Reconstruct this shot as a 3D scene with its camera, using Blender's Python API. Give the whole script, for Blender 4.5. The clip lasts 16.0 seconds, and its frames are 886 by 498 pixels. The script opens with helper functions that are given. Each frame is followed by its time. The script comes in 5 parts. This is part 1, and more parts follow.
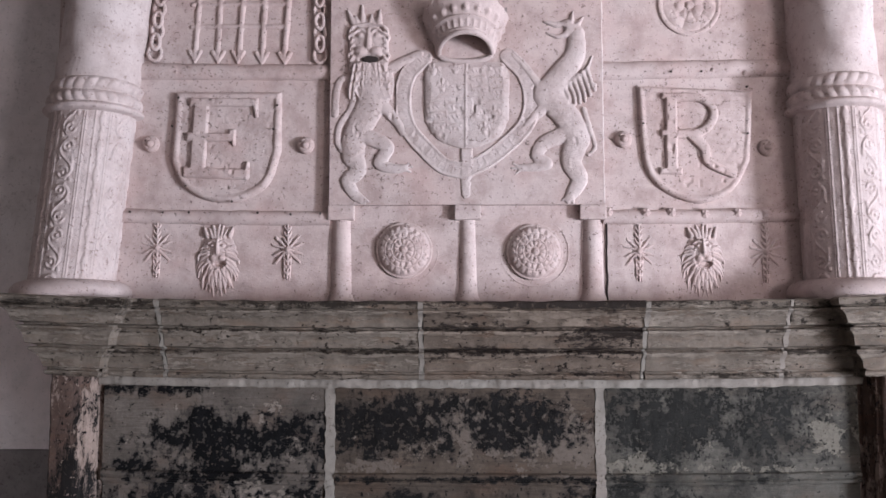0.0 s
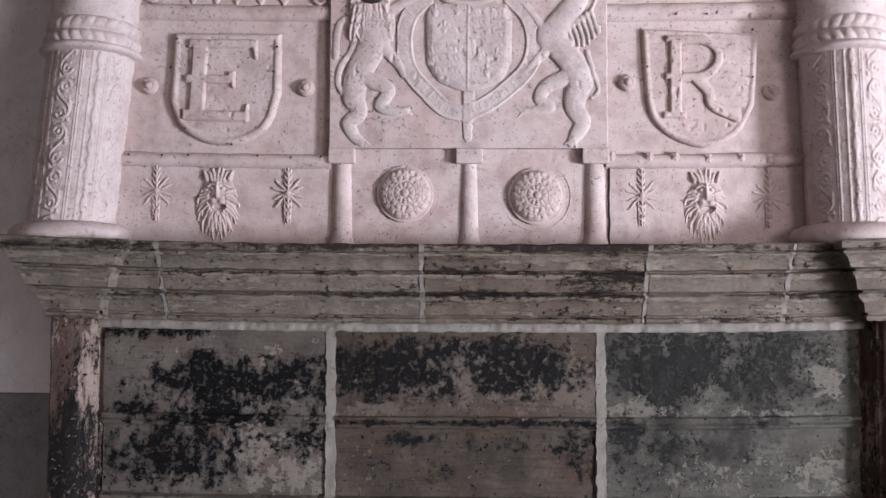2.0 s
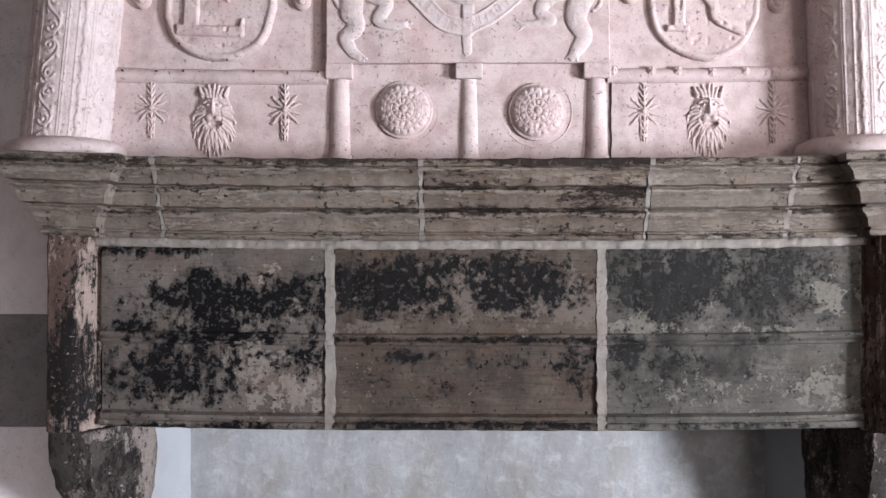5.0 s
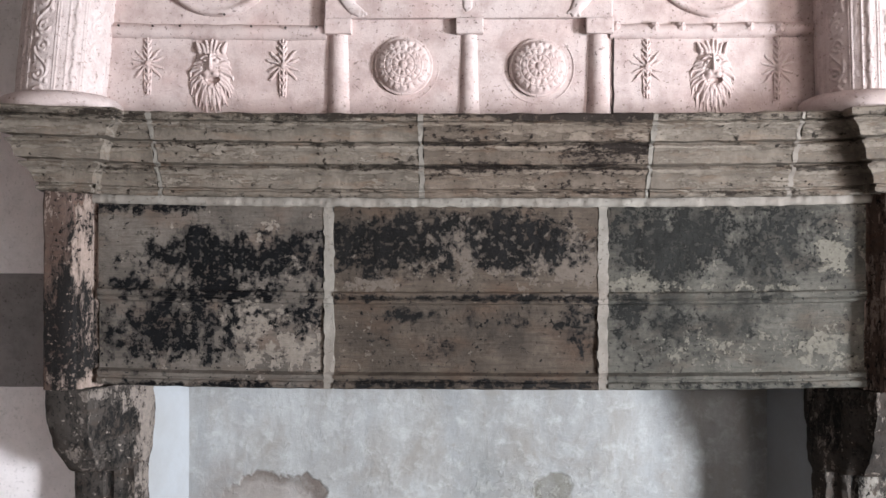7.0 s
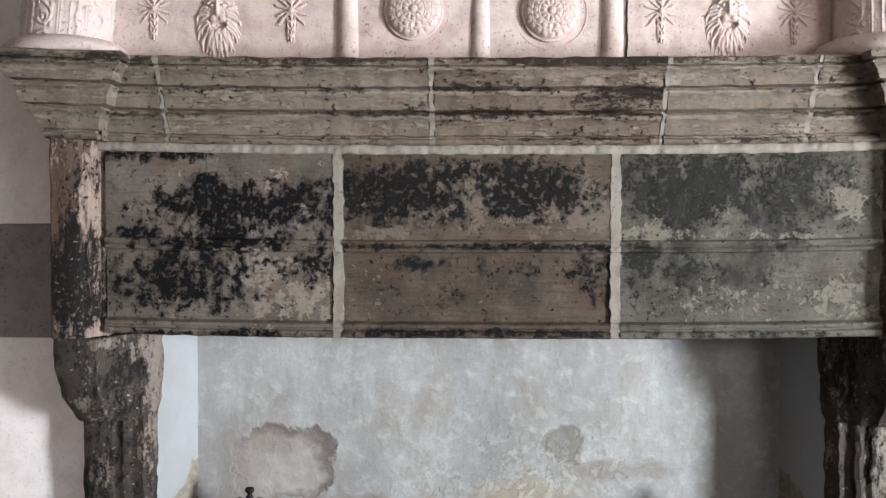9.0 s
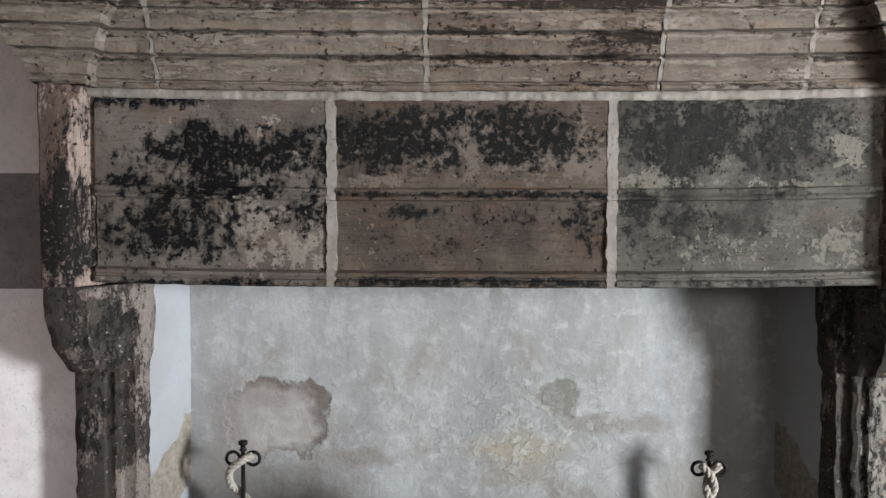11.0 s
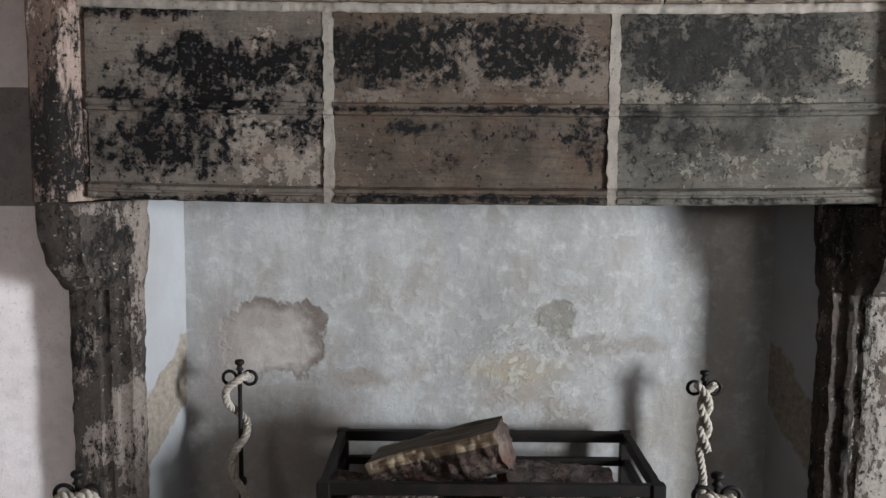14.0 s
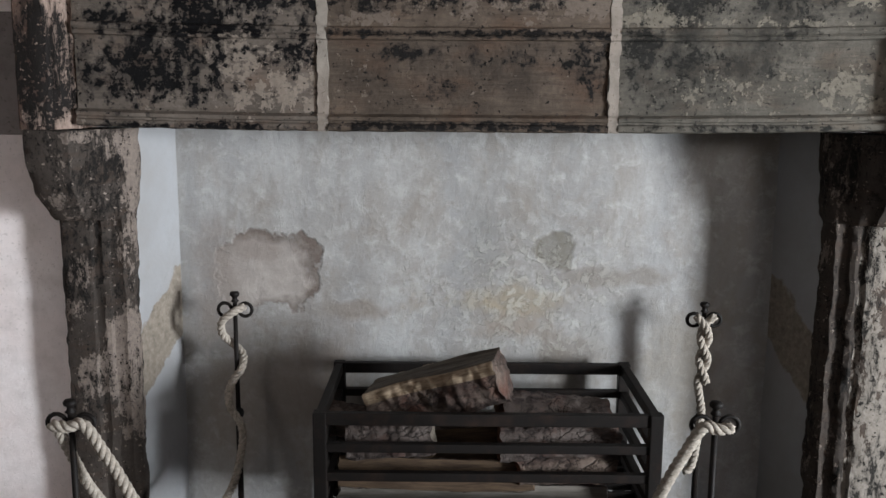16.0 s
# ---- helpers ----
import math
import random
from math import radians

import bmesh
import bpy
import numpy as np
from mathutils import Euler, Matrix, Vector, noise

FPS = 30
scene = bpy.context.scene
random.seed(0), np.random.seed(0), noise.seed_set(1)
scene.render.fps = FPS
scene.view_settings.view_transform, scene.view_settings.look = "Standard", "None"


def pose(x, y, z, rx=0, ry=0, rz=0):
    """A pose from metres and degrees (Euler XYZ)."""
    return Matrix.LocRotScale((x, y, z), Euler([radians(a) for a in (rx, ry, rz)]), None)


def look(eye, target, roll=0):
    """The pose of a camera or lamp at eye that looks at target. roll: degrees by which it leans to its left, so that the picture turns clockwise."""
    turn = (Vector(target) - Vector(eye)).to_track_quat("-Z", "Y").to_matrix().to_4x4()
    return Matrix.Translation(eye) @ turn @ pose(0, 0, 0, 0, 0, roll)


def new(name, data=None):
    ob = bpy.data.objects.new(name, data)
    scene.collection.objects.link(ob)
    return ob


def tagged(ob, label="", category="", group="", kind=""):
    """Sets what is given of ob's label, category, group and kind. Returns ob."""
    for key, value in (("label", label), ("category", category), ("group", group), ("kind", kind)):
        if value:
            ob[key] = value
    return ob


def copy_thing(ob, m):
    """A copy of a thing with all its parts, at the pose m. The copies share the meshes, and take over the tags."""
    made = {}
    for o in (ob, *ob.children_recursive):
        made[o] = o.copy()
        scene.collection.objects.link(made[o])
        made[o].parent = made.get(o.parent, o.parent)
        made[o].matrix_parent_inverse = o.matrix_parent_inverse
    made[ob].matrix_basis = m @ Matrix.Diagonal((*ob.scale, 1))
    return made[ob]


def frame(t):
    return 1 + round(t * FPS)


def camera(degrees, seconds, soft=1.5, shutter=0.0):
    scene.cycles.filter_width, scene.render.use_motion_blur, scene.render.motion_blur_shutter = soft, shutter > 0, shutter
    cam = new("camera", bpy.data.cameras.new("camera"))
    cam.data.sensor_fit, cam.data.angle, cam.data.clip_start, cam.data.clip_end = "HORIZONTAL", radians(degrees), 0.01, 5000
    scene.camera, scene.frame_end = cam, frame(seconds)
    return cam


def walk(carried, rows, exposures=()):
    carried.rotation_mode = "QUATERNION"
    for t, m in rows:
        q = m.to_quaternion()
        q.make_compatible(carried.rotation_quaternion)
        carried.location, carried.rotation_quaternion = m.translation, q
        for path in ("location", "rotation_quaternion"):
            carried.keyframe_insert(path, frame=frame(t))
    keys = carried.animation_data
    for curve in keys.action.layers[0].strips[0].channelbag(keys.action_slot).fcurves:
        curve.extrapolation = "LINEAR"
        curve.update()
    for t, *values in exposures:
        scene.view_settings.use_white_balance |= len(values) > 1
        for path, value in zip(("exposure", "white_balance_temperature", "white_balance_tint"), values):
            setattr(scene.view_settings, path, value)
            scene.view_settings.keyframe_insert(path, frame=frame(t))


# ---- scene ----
cam = camera(51.2, 16.0)
PATH = [
    (0, (0.056, -0.38, 2.034), (0.018, 1.611, 2.224), -0.0),
    (0.5, (0.055, -0.372, 2.019), (0.018, 1.621, 2.187), 0.2),
    (1, (0.06, -0.368, 2.003), (0.019, 1.626, 2.151), 0.0),
    (1.5, (0.056, -0.365, 1.983), (0.016, 1.63, 2.116), 0.1),
    (2, (0.048, -0.36, 1.967), (0.013, 1.636, 2.085), 0.2),
    (2.5, (0.048, -0.353, 1.946), (0.01, 1.644, 2.047), 0.2),
    (3, (0.042, -0.349, 1.929), (0.007, 1.649, 2.012), 0.2),
    (3.5, (0.042, -0.345, 1.908), (0.01, 1.653, 1.979), 0.2),
    (4, (0.045, -0.34, 1.891), (0.014, 1.659, 1.945), -0.1),
    (6.5, (0.045, -0.308, 1.779), (0.011, 1.691, 1.783), 0.2),
    (7, (0.05, -0.3, 1.765), (0.014, 1.7, 1.761), 0.1),
    (7.5, (0.045, -0.292, 1.747), (0.007, 1.707, 1.732), 0.0),
    (8, (0.036, -0.285, 1.725), (-0.004, 1.715, 1.698), 0.1),
    (8.5, (0.031, -0.276, 1.697), (-0.012, 1.723, 1.658), 0.2),
    (9, (0.031, -0.271, 1.681), (-0.014, 1.728, 1.627), 0.1),
    (11.5, (0.039, -0.235, 1.572), (0.006, 1.762, 1.454), 0.2),
    (12, (0.037, -0.232, 1.559), (0.017, 1.762, 1.417), 0.3),
    (12.5, (0.027, -0.233, 1.547), (0.016, 1.761, 1.388), 0.4),
    (13, (0.022, -0.231, 1.534), (0.01, 1.761, 1.359), 0.3),
    (13.5, (0.014, -0.224, 1.526), (0.001, 1.766, 1.33), 0.3),
    (14, (0.002, -0.221, 1.51), (-0.006, 1.767, 1.292), 0.4),
    (14.5, (0.005, -0.21, 1.495), (-0.004, 1.775, 1.25), 0.2),
    (15, (0.009, -0.194, 1.485), (0.001, 1.786, 1.206), 0.2),
    (15.5, (0.011, -0.186, 1.475), (0.004, 1.79, 1.166), 0.3),
    (16, (0.012, -0.178, 1.473), (0.004, 1.792, 1.128), 0.4),
]
EXPOSE = [(0.0, 0.12, 6300, 19), (3.5, 0.36, 6300, 19), (6.5, 0.75, 6450, 13), (8.0, 0.80, 6650, 11), (9.0, 0.76, 6650, 10), (12.5, 0.46, 6600, 11), (16.0, 0.32, 6750, 12)]
walk(cam, [(t, look(eye, target, roll)) for t, eye, target, roll in PATH], EXPOSE)

# ---- light: daylight from a tall east window and one behind; two added fill lamps ----
world = bpy.data.worlds.new("sky")
scene.world = world
world.use_nodes = True
wn = world.node_tree
sky = wn.nodes.new("ShaderNodeTexSky")
sky.sky_type, sky.sun_disc = "NISHITA", False
sky.sun_elevation, sky.sun_rotation = radians(35), radians(120)
wn.nodes["Background"].inputs[1].default_value = 0.1
wn.links.new(sky.outputs[0], wn.nodes["Background"].inputs[0])


def area_lamp(name, eye, target, width, height, watts, colour, spread=180):
    lamp = bpy.data.lights.new(name, "AREA")
    lamp.shape, lamp.size, lamp.size_y = "RECTANGLE", width, height
    lamp.energy, lamp.color, lamp.spread = watts, colour, radians(spread)
    ob = new(name, lamp)
    ob.matrix_world = look(eye, target)
    return ob


area_lamp("east_window_light", (6.45, -1.35, 1.15), (0.1, 2.6, 0.95), 0.85, 1.8, 360, (0.84, 0.93, 1.0), 120)
area_lamp("hall_window_light", (4.6, -3.1, 2.6), (1.3, 2.4, 3.9), 1.4, 1.1, 23, (1.0, 0.955, 0.945), 58)
# unseen fill from behind, added to soften the relief of the overmantel
area_lamp("south_fill_light", (0.6, -3.1, 2.2), (0.2, 2.4, 3.3), 1.9, 1.1, 1.7, (1.0, 0.96, 0.95), 60)
# unseen low west fill, added to brighten the left wall and jamb
area_lamp("west_fill_light", (-3.12, -1.5, 0.95), (-1.9, 2.58, 0.75), 0.9, 0.8, 2.0, (1.0, 0.96, 0.96), 44)


# ---- materials ----
def material(name, rough=0.8):
    m = bpy.data.materials.new(name)
    m.use_nodes = True
    nt = m.node_tree
    b = nt.nodes["Principled BSDF"]
    b.inputs["Roughness"].default_value = rough
    b.inputs["Specular IOR Level"].default_value = 0.3
    return m, nt, b


def coords(nt, scale=(1, 1, 1), shift=(0, 0, 0)):
    tc = nt.nodes.new("ShaderNodeTexCoord")
    mp = nt.nodes.new("ShaderNodeMapping")
    mp.inputs["Scale"].default_value, mp.inputs["Location"].default_value = scale, shift
    nt.links.new(tc.outputs["Object"], mp.inputs["Vector"])
    return mp.outputs[0]


def fbm(nt, vec, scale, detail=5.0, rough=0.6, warp=0.0):
    n = nt.nodes.new("ShaderNodeTexNoise")
    n.inputs["Scale"].default_value, n.inputs["Detail"].default_value = scale, detail
    n.inputs["Roughness"].default_value, n.inputs["Distortion"].default_value = rough, warp
    nt.links.new(vec, n.inputs["Vector"])
    return n.outputs["Fac"]


def steps(nt, fac, lo, hi, out=(0, 1)):
    n = nt.nodes.new("ShaderNodeMapRange")
    n.inputs[1].default_value, n.inputs[2].default_value = lo, hi
    n.inputs[3].default_value, n.inputs[4].default_value = out
    nt.links.new(fac, n.inputs[0])
    return n.outputs[0]


def blend(nt, fac, a, b):
    n = nt.nodes.new("ShaderNodeMix")
    n.data_type = "RGBA"
    for sock, v in ((n.inputs[0], fac), (n.inputs[6], a), (n.inputs[7], b)):
        if isinstance(v, (tuple, float, int)):
            sock.default_value = (*v, 1) if isinstance(v, tuple) else v
        else:
            nt.links.new(v, sock)
    return n.outputs[2]


def sums(nt, op, a, b):
    n = nt.nodes.new("ShaderNodeMath")
    n.operation = op
    for sock, v in zip(n.inputs, (a, b)):
        if isinstance(v, (float, int)):
            sock.default_value = v
        else:
            nt.links.new(v, sock)
    return n.outputs[0]


def relief_bump(nt, bsdf, height, strength=0.4, distance=0.004):
    n = nt.nodes.new("ShaderNodeBump")
    n.inputs["Strength"].default_value, n.inputs["Distance"].default_value = strength, distance
    nt.links.new(height, n.inputs["Height"])
    nt.links.new(n.outputs[0], bsdf.inputs["Normal"])


def spot(nt, vec, cx, cz, rx, rz, wobble, edge=0.12):
    """1 inside an uneven patch round (cx, cz)."""
    sep = nt.nodes.new("ShaderNodeSeparateXYZ")
    nt.links.new(vec, sep.inputs[0])
    u = sums(nt, "DIVIDE", sums(nt, "SUBTRACT", sep.outputs[0], cx), rx)
    v = sums(nt, "DIVIDE", sums(nt, "SUBTRACT", sep.outputs[2], cz), rz)
    r = sums(nt, "SQRT", sums(nt, "ADD", sums(nt, "MULTIPLY", u, u), sums(nt, "MULTIPLY", v, v)), 0.0)
    r = sums(nt, "ADD", r, sums(nt, "MULTIPLY", sums(nt, "SUBTRACT", fbm(nt, vec, 7, 4), 0.5), wobble))
    return steps(nt, r, 1.0 + edge, 1.0 - edge)


def plaster(name, base, dirt, pit, rosy=None):
    m, nt, b = material(name, 0.75)
    v = coords(nt)
    big, mid, fine = fbm(nt, v, 2.2, 4), fbm(nt, v, 14, 6, 0.7), fbm(nt, v, 95, 4, 0.7)
    c = blend(nt, steps(nt, big, 0.35, 0.7), base, tuple(x * y for x, y in zip(base, (0.93, 0.86, 0.84))))
    if rosy:
        c = blend(nt, steps(nt, fbm(nt, coords(nt, shift=(4, 1, 2)), 5, 5), 0.48, 0.68), c, rosy)
    c = blend(nt, steps(nt, mid, 0.44, 0.68, (0, 0.62)), c, dirt)
    gate = steps(nt, fbm(nt, coords(nt, shift=(2, 5, 1)), 4, 4), 0.4, 0.7, (0.02, -0.035))
    pits = steps(nt, sums(nt, "ADD", fine, gate), 0.60, 0.645, (0, 0.72)) if pit else fine
    c = blend(nt, pits, c, pit)
    c = blend(nt, steps(nt, fbm(nt, v, 32, 5, 0.75), 0.6, 0.75, (0, 0.35)), c, dirt)
    nt.links.new(c, b.inputs["Base Color"])
    h = sums(nt, "ADD", mid, sums(nt, "MULTIPLY", fine, 0.5))
    relief_bump(nt, b, sums(nt, "SUBTRACT", h, sums(nt, "MULTIPLY", pits, 0.6)), 0.55, 0.007)
    return m


def sooted(name, base, pale, black, pale_amount, black_amount, shift, streak=1.0, fleck=0.5, size=1.0, dark_spots=(), scars=()):
    """Old stone with the rests of a pale wash and flaking black paint on it."""
    m, nt, b = material(name, 0.7)
    b.inputs["Specular IOR Level"].default_value = 0.1
    v, plain = coords(nt, shift=shift), coords(nt)
    grain, crumbs = fbm(nt, v, 70, 5, 0.7), fbm(nt, coords(nt, (1, 1, streak), shift), 34 / size, 6, 0.75)
    c = blend(nt, steps(nt, fbm(nt, v, 6, 6, 0.7), 0.3, 0.7), tuple(x * 0.6 for x in base), tuple(x * 1.35 for x in base))
    c = blend(nt, steps(nt, fbm(nt, coords(nt, (1, 1, 4), shift), 9, 4, 0.6), 0.5, 0.7, (0, 0.4)), c, (base[0] * 1.15, base[1] * 0.8, base[2] * 0.6))
    c = blend(nt, steps(nt, grain, 0.35, 0.7, (0, 0.5)), c, tuple(x * 0.5 for x in base))
    wash = sums(nt, "ADD", sums(nt, "MULTIPLY", fbm(nt, coords(nt, (1, 1, streak), shift), 6 / size, 3, 0.55), 0.5), sums(nt, "MULTIPLY", crumbs, 0.5))
    for cx, cz, rx, rz, amount in scars:
        wash = sums(nt, "ADD", wash, sums(nt, "MULTIPLY", spot(nt, plain, cx, cz, rx, rz, 1.6, 0.4), amount))
    pm = steps(nt, wash, 0.545 - 0.1 * pale_amount, 0.565 - 0.1 * pale_amount)
    c = blend(nt, pm, c, blend(nt, steps(nt, grain, 0.35, 0.7), tuple(x * 0.7 for x in pale), pale))
    low = fbm(nt, coords(nt, (0.8, 1, streak * 1.2), tuple(k + 3 for k in shift)), 3.4 / size, 3, 0.5)
    mid = fbm(nt, coords(nt, (1, 1, streak * 0.7), tuple(k + 7 for k in shift)), 24 / size, 9, 0.82, 0.3)
    soot = sums(nt, "ADD", sums(nt, "MULTIPLY", low, 0.36), sums(nt, "MULTIPLY", mid, 0.64))
    for cx, cz, rx, rz, amount in dark_spots:
        soot = sums(nt, "ADD", soot, sums(nt, "MULTIPLY", spot(nt, plain, cx, cz, rx, rz, 2.0, 0.8), amount))
    bk = steps(nt, soot, 0.55 - 0.1 * black_amount, 0.575 - 0.1 * black_amount)
    isle = sums(nt, "ADD", sums(nt, "MULTIPLY", fbm(nt, coords(nt, shift=tuple(k + 11 for k in shift)), 58 / size, 4, 0.6), 0.5), sums(nt, "MULTIPLY", soot, 0.5))
    bk = sums(nt, "MAXIMUM", bk, steps(nt, isle, 0.555 - 0.05 * black_amount, 0.57 - 0.05 * black_amount))
    bare = steps(nt, fbm(nt, coords(nt, shift=tuple(k + 17 for k in shift)), 46 / size, 5, 0.68), 0.575, 0.60)
    bk = sums(nt, "MULTIPLY", bk, sums(nt, "SUBTRACT", 1.0, bare))
    c = blend(nt, bk, c, black)
    thin = steps(nt, soot, 0.505 - 0.1 * black_amount, 0.56 - 0.1 * black_amount, (0, 0.5))
    c = blend(nt, thin, c, tuple(x * 2.2 for x in black))
    fl = steps(nt, fbm(nt, v, 62, 3, 0.6), 0.655, 0.68, (0, fleck))
    c = blend(nt, fl, c, pale)
    nt.links.new(c, b.inputs["Base Color"])
    nt.links.new(steps(nt, bk, 0, 1, (0.85, 0.65)), b.inputs["Roughness"])
    h = sums(nt, "ADD", sums(nt, "MULTIPLY", pm, 0.5), sums(nt, "ADD", sums(nt, "MULTIPLY", bk, 0.4), sums(nt, "ADD", grain, crumbs)))
    relief_bump(nt, b, h, 0.8, 0.004)
    return m


def flaked(name, base, pale, black, shift, size, blacks, pales, films):
    """Dressed stone with flaking black paint, rests of pale wash and a thin sooty film, each thick in its own patches."""
    m, nt, b = material(name, 0.7)
    b.inputs["Specular IOR Level"].default_value = 0.07
    v, plain = coords(nt, shift=shift), coords(nt)
    grain, mid = fbm(nt, v, 85, 5, 0.7), fbm(nt, v, 7, 6, 0.65)
    tooled = fbm(nt, coords(nt, (0.25, 1, 2.6), shift), 48, 4, 0.6)
    c = blend(nt, steps(nt, mid, 0.32, 0.68), tuple(x * 0.66 for x in base), tuple(x * 1.3 for x in base))
    c = blend(nt, steps(nt, fbm(nt, coords(nt, (1, 1, 2), tuple(k + 5 for k in shift)), 5, 4, 0.6), 0.5, 0.68, (0, 0.4)), c, (base[0] * 1.15, base[1] * 0.78, base[2] * 0.6))
    c = blend(nt, steps(nt, tooled, 0.48, 0.66, (0, 0.45)), c, tuple(x * 0.5 for x in base))
    c = blend(nt, steps(nt, grain, 0.4, 0.7, (0, 0.4)), c, tuple(x * 0.55 for x in base))

    def dense(spots, wobble):
        total = 0.0
        for cx, cz, rx, rz, amount in spots:
            total = sums(nt, "ADD", total, sums(nt, "MULTIPLY", spot(nt, plain, cx, cz, rx, rz, wobble, 0.55), amount))
        return total

    lumps, drips = fbm(nt, coords(nt, shift=tuple(k + 7 for k in shift)), 27 / size, 7, 0.62, 0.2), fbm(nt, coords(nt, (1, 1, 0.35), tuple(k + 3 for k in shift)), 30 / size, 4, 0.6)
    film = sums(nt, "MULTIPLY", dense(films, 1.5), steps(nt, fbm(nt, coords(nt, shift=tuple(k + 13 for k in shift)), 13 / size, 7, 0.72), 0.36, 0.6))
    c = blend(nt, sums(nt, "MINIMUM", film, 0.88), c, tuple(x * 1.9 for x in black))
    wash = sums(nt, "ADD", dense(pales, 1.6), fbm(nt, coords(nt, shift=tuple(k + 19 for k in shift)), 24 / size, 8, 0.68, 0.2))
    wash = sums(nt, "ADD", wash, sums(nt, "MULTIPLY", sums(nt, "SUBTRACT", grain, 0.5), 0.35))
    pm = steps(nt, wash, 0.655, 0.685, (0, 0.8))
    c = blend(nt, pm, c, blend(nt, steps(nt, grain, 0.35, 0.7), tuple(x * 0.72 for x in pale), pale))
    soot = sums(nt, "ADD", dense(blacks, 1.8), sums(nt, "ADD", sums(nt, "MULTIPLY", lumps, 0.62), sums(nt, "MULTIPLY", drips, 0.38)))
    soot = sums(nt, "SUBTRACT", soot, sums(nt, "MULTIPLY", pm, 0.05))
    chips = fbm(nt, coords(nt, shift=tuple(k + 23 for k in shift)), 52 / size, 6, 0.7)
    soot = sums(nt, "ADD", soot, sums(nt, "MULTIPLY", sums(nt, "SUBTRACT", chips, 0.5), 0.55))
    bk = steps(nt, soot, 0.672, 0.69)
    dots = steps(nt, sums(nt, "ADD", fbm(nt, coords(nt, shift=tuple(k + 11 for k in shift)), 70 / size, 4, 0.6), sums(nt, "MULTIPLY", soot, 0.35)), 0.82, 0.84)
    bare = steps(nt, fbm(nt, coords(nt, shift=tuple(k + 17 for k in shift)), 60 / size, 4, 0.62), 0.56, 0.585)
    bk = sums(nt, "MULTIPLY", sums(nt, "MAXIMUM", bk, dots), sums(nt, "SUBTRACT", 1.0, bare))
    c = blend(nt, steps(nt, soot, 0.59, 0.64, (0, 0.5)), c, tuple(x * 2.2 for x in black))
    c = blend(nt, bk, c, blend(nt, steps(nt, drips, 0.4, 0.62), black, tuple(x * 1.6 for x in black)))
    nt.links.new(c, b.inputs["Base Color"])
    nt.links.new(steps(nt, bk, 0, 1, (0.85, 0.58)), b.inputs["Roughness"])
    h = sums(nt, "ADD", sums(nt, "MULTIPLY", pm, 0.5), sums(nt, "ADD", sums(nt, "MULTIPLY", bk, 0.45), sums(nt, "ADD", grain, sums(nt, "ADD", tooled, mid))))
    relief_bump(nt, b, h, 0.75, 0.004)
    return m


PLASTER = plaster("pink_plaster", (0.53, 0.435, 0.415), (0.30, 0.21, 0.19), (0.12, 0.08, 0.07), (0.49, 0.36, 0.335))
BARE = plaster("brown_grey_limewash", (0.26, 0.235, 0.215), (0.2, 0.175, 0.155), (0.15, 0.13, 0.12))
PLASTER_PALE = plaster("pale_plaster", (0.53, 0.45, 0.435), (0.33, 0.25, 0.23), (0.2, 0.14, 0.12))
WALL = plaster("grey_wall_plaster", (0.74, 0.69, 0.69), (0.54, 0.49, 0.48), (0.50, 0.45, 0.44))
GREYSTONE = plaster("grey_wall_stone", (0.20, 0.182, 0.178), (0.11, 0.098, 0.094), (0.08, 0.07, 0.066))
MORTAR = plaster("lime_mortar", (0.245, 0.22, 0.192), (0.14, 0.122, 0.104), (0.09, 0.075, 0.062))
FLOOR = sooted("floor_slate", (0.16, 0.14, 0.125), (0.2, 0.18, 0.16), (0.08, 0.07, 0.065), 0.0, 0.0, (1, 2, 3))
LINTEL_A = flaked("lintel_grey_black", (0.132, 0.111, 0.095), (0.27, 0.225, 0.19), (0.0052, 0.005, 0.0054), (0.2, 0, 0.4), 1.0,
                  ((-0.58, 1.725, 0.30, 0.085, 0.25), (-0.72, 1.77, 0.035, 0.09, 0.22), (-0.89, 1.885, 0.17, 0.022, 0.24), (-0.78, 1.52, 0.21, 0.10, 0.21), (-0.44, 1.56, 0.13, 0.045, 0.17), (-0.95, 1.655, 0.07, 0.016, 0.2),
                   (-0.7, 1.362, 0.40, 0.012, 0.2), (-0.55, 1.625, 0.2, 0.016, 0.16)),
                  ((-0.585, 1.55, 0.06, 0.055, 0.34), (-0.46, 1.455, 0.16, 0.05, 0.22), (-0.48, 1.55, 0.14, 0.06, 0.12), (-0.43, 1.70, 0.04, 0.04, 0.2), (-0.45, 1.83, 0.14, 0.04, 0.05)),
                  ((-0.50, 1.78, 0.20, 0.09, 0.35), (-0.92, 1.52, 0.13, 0.11, 0.35)))
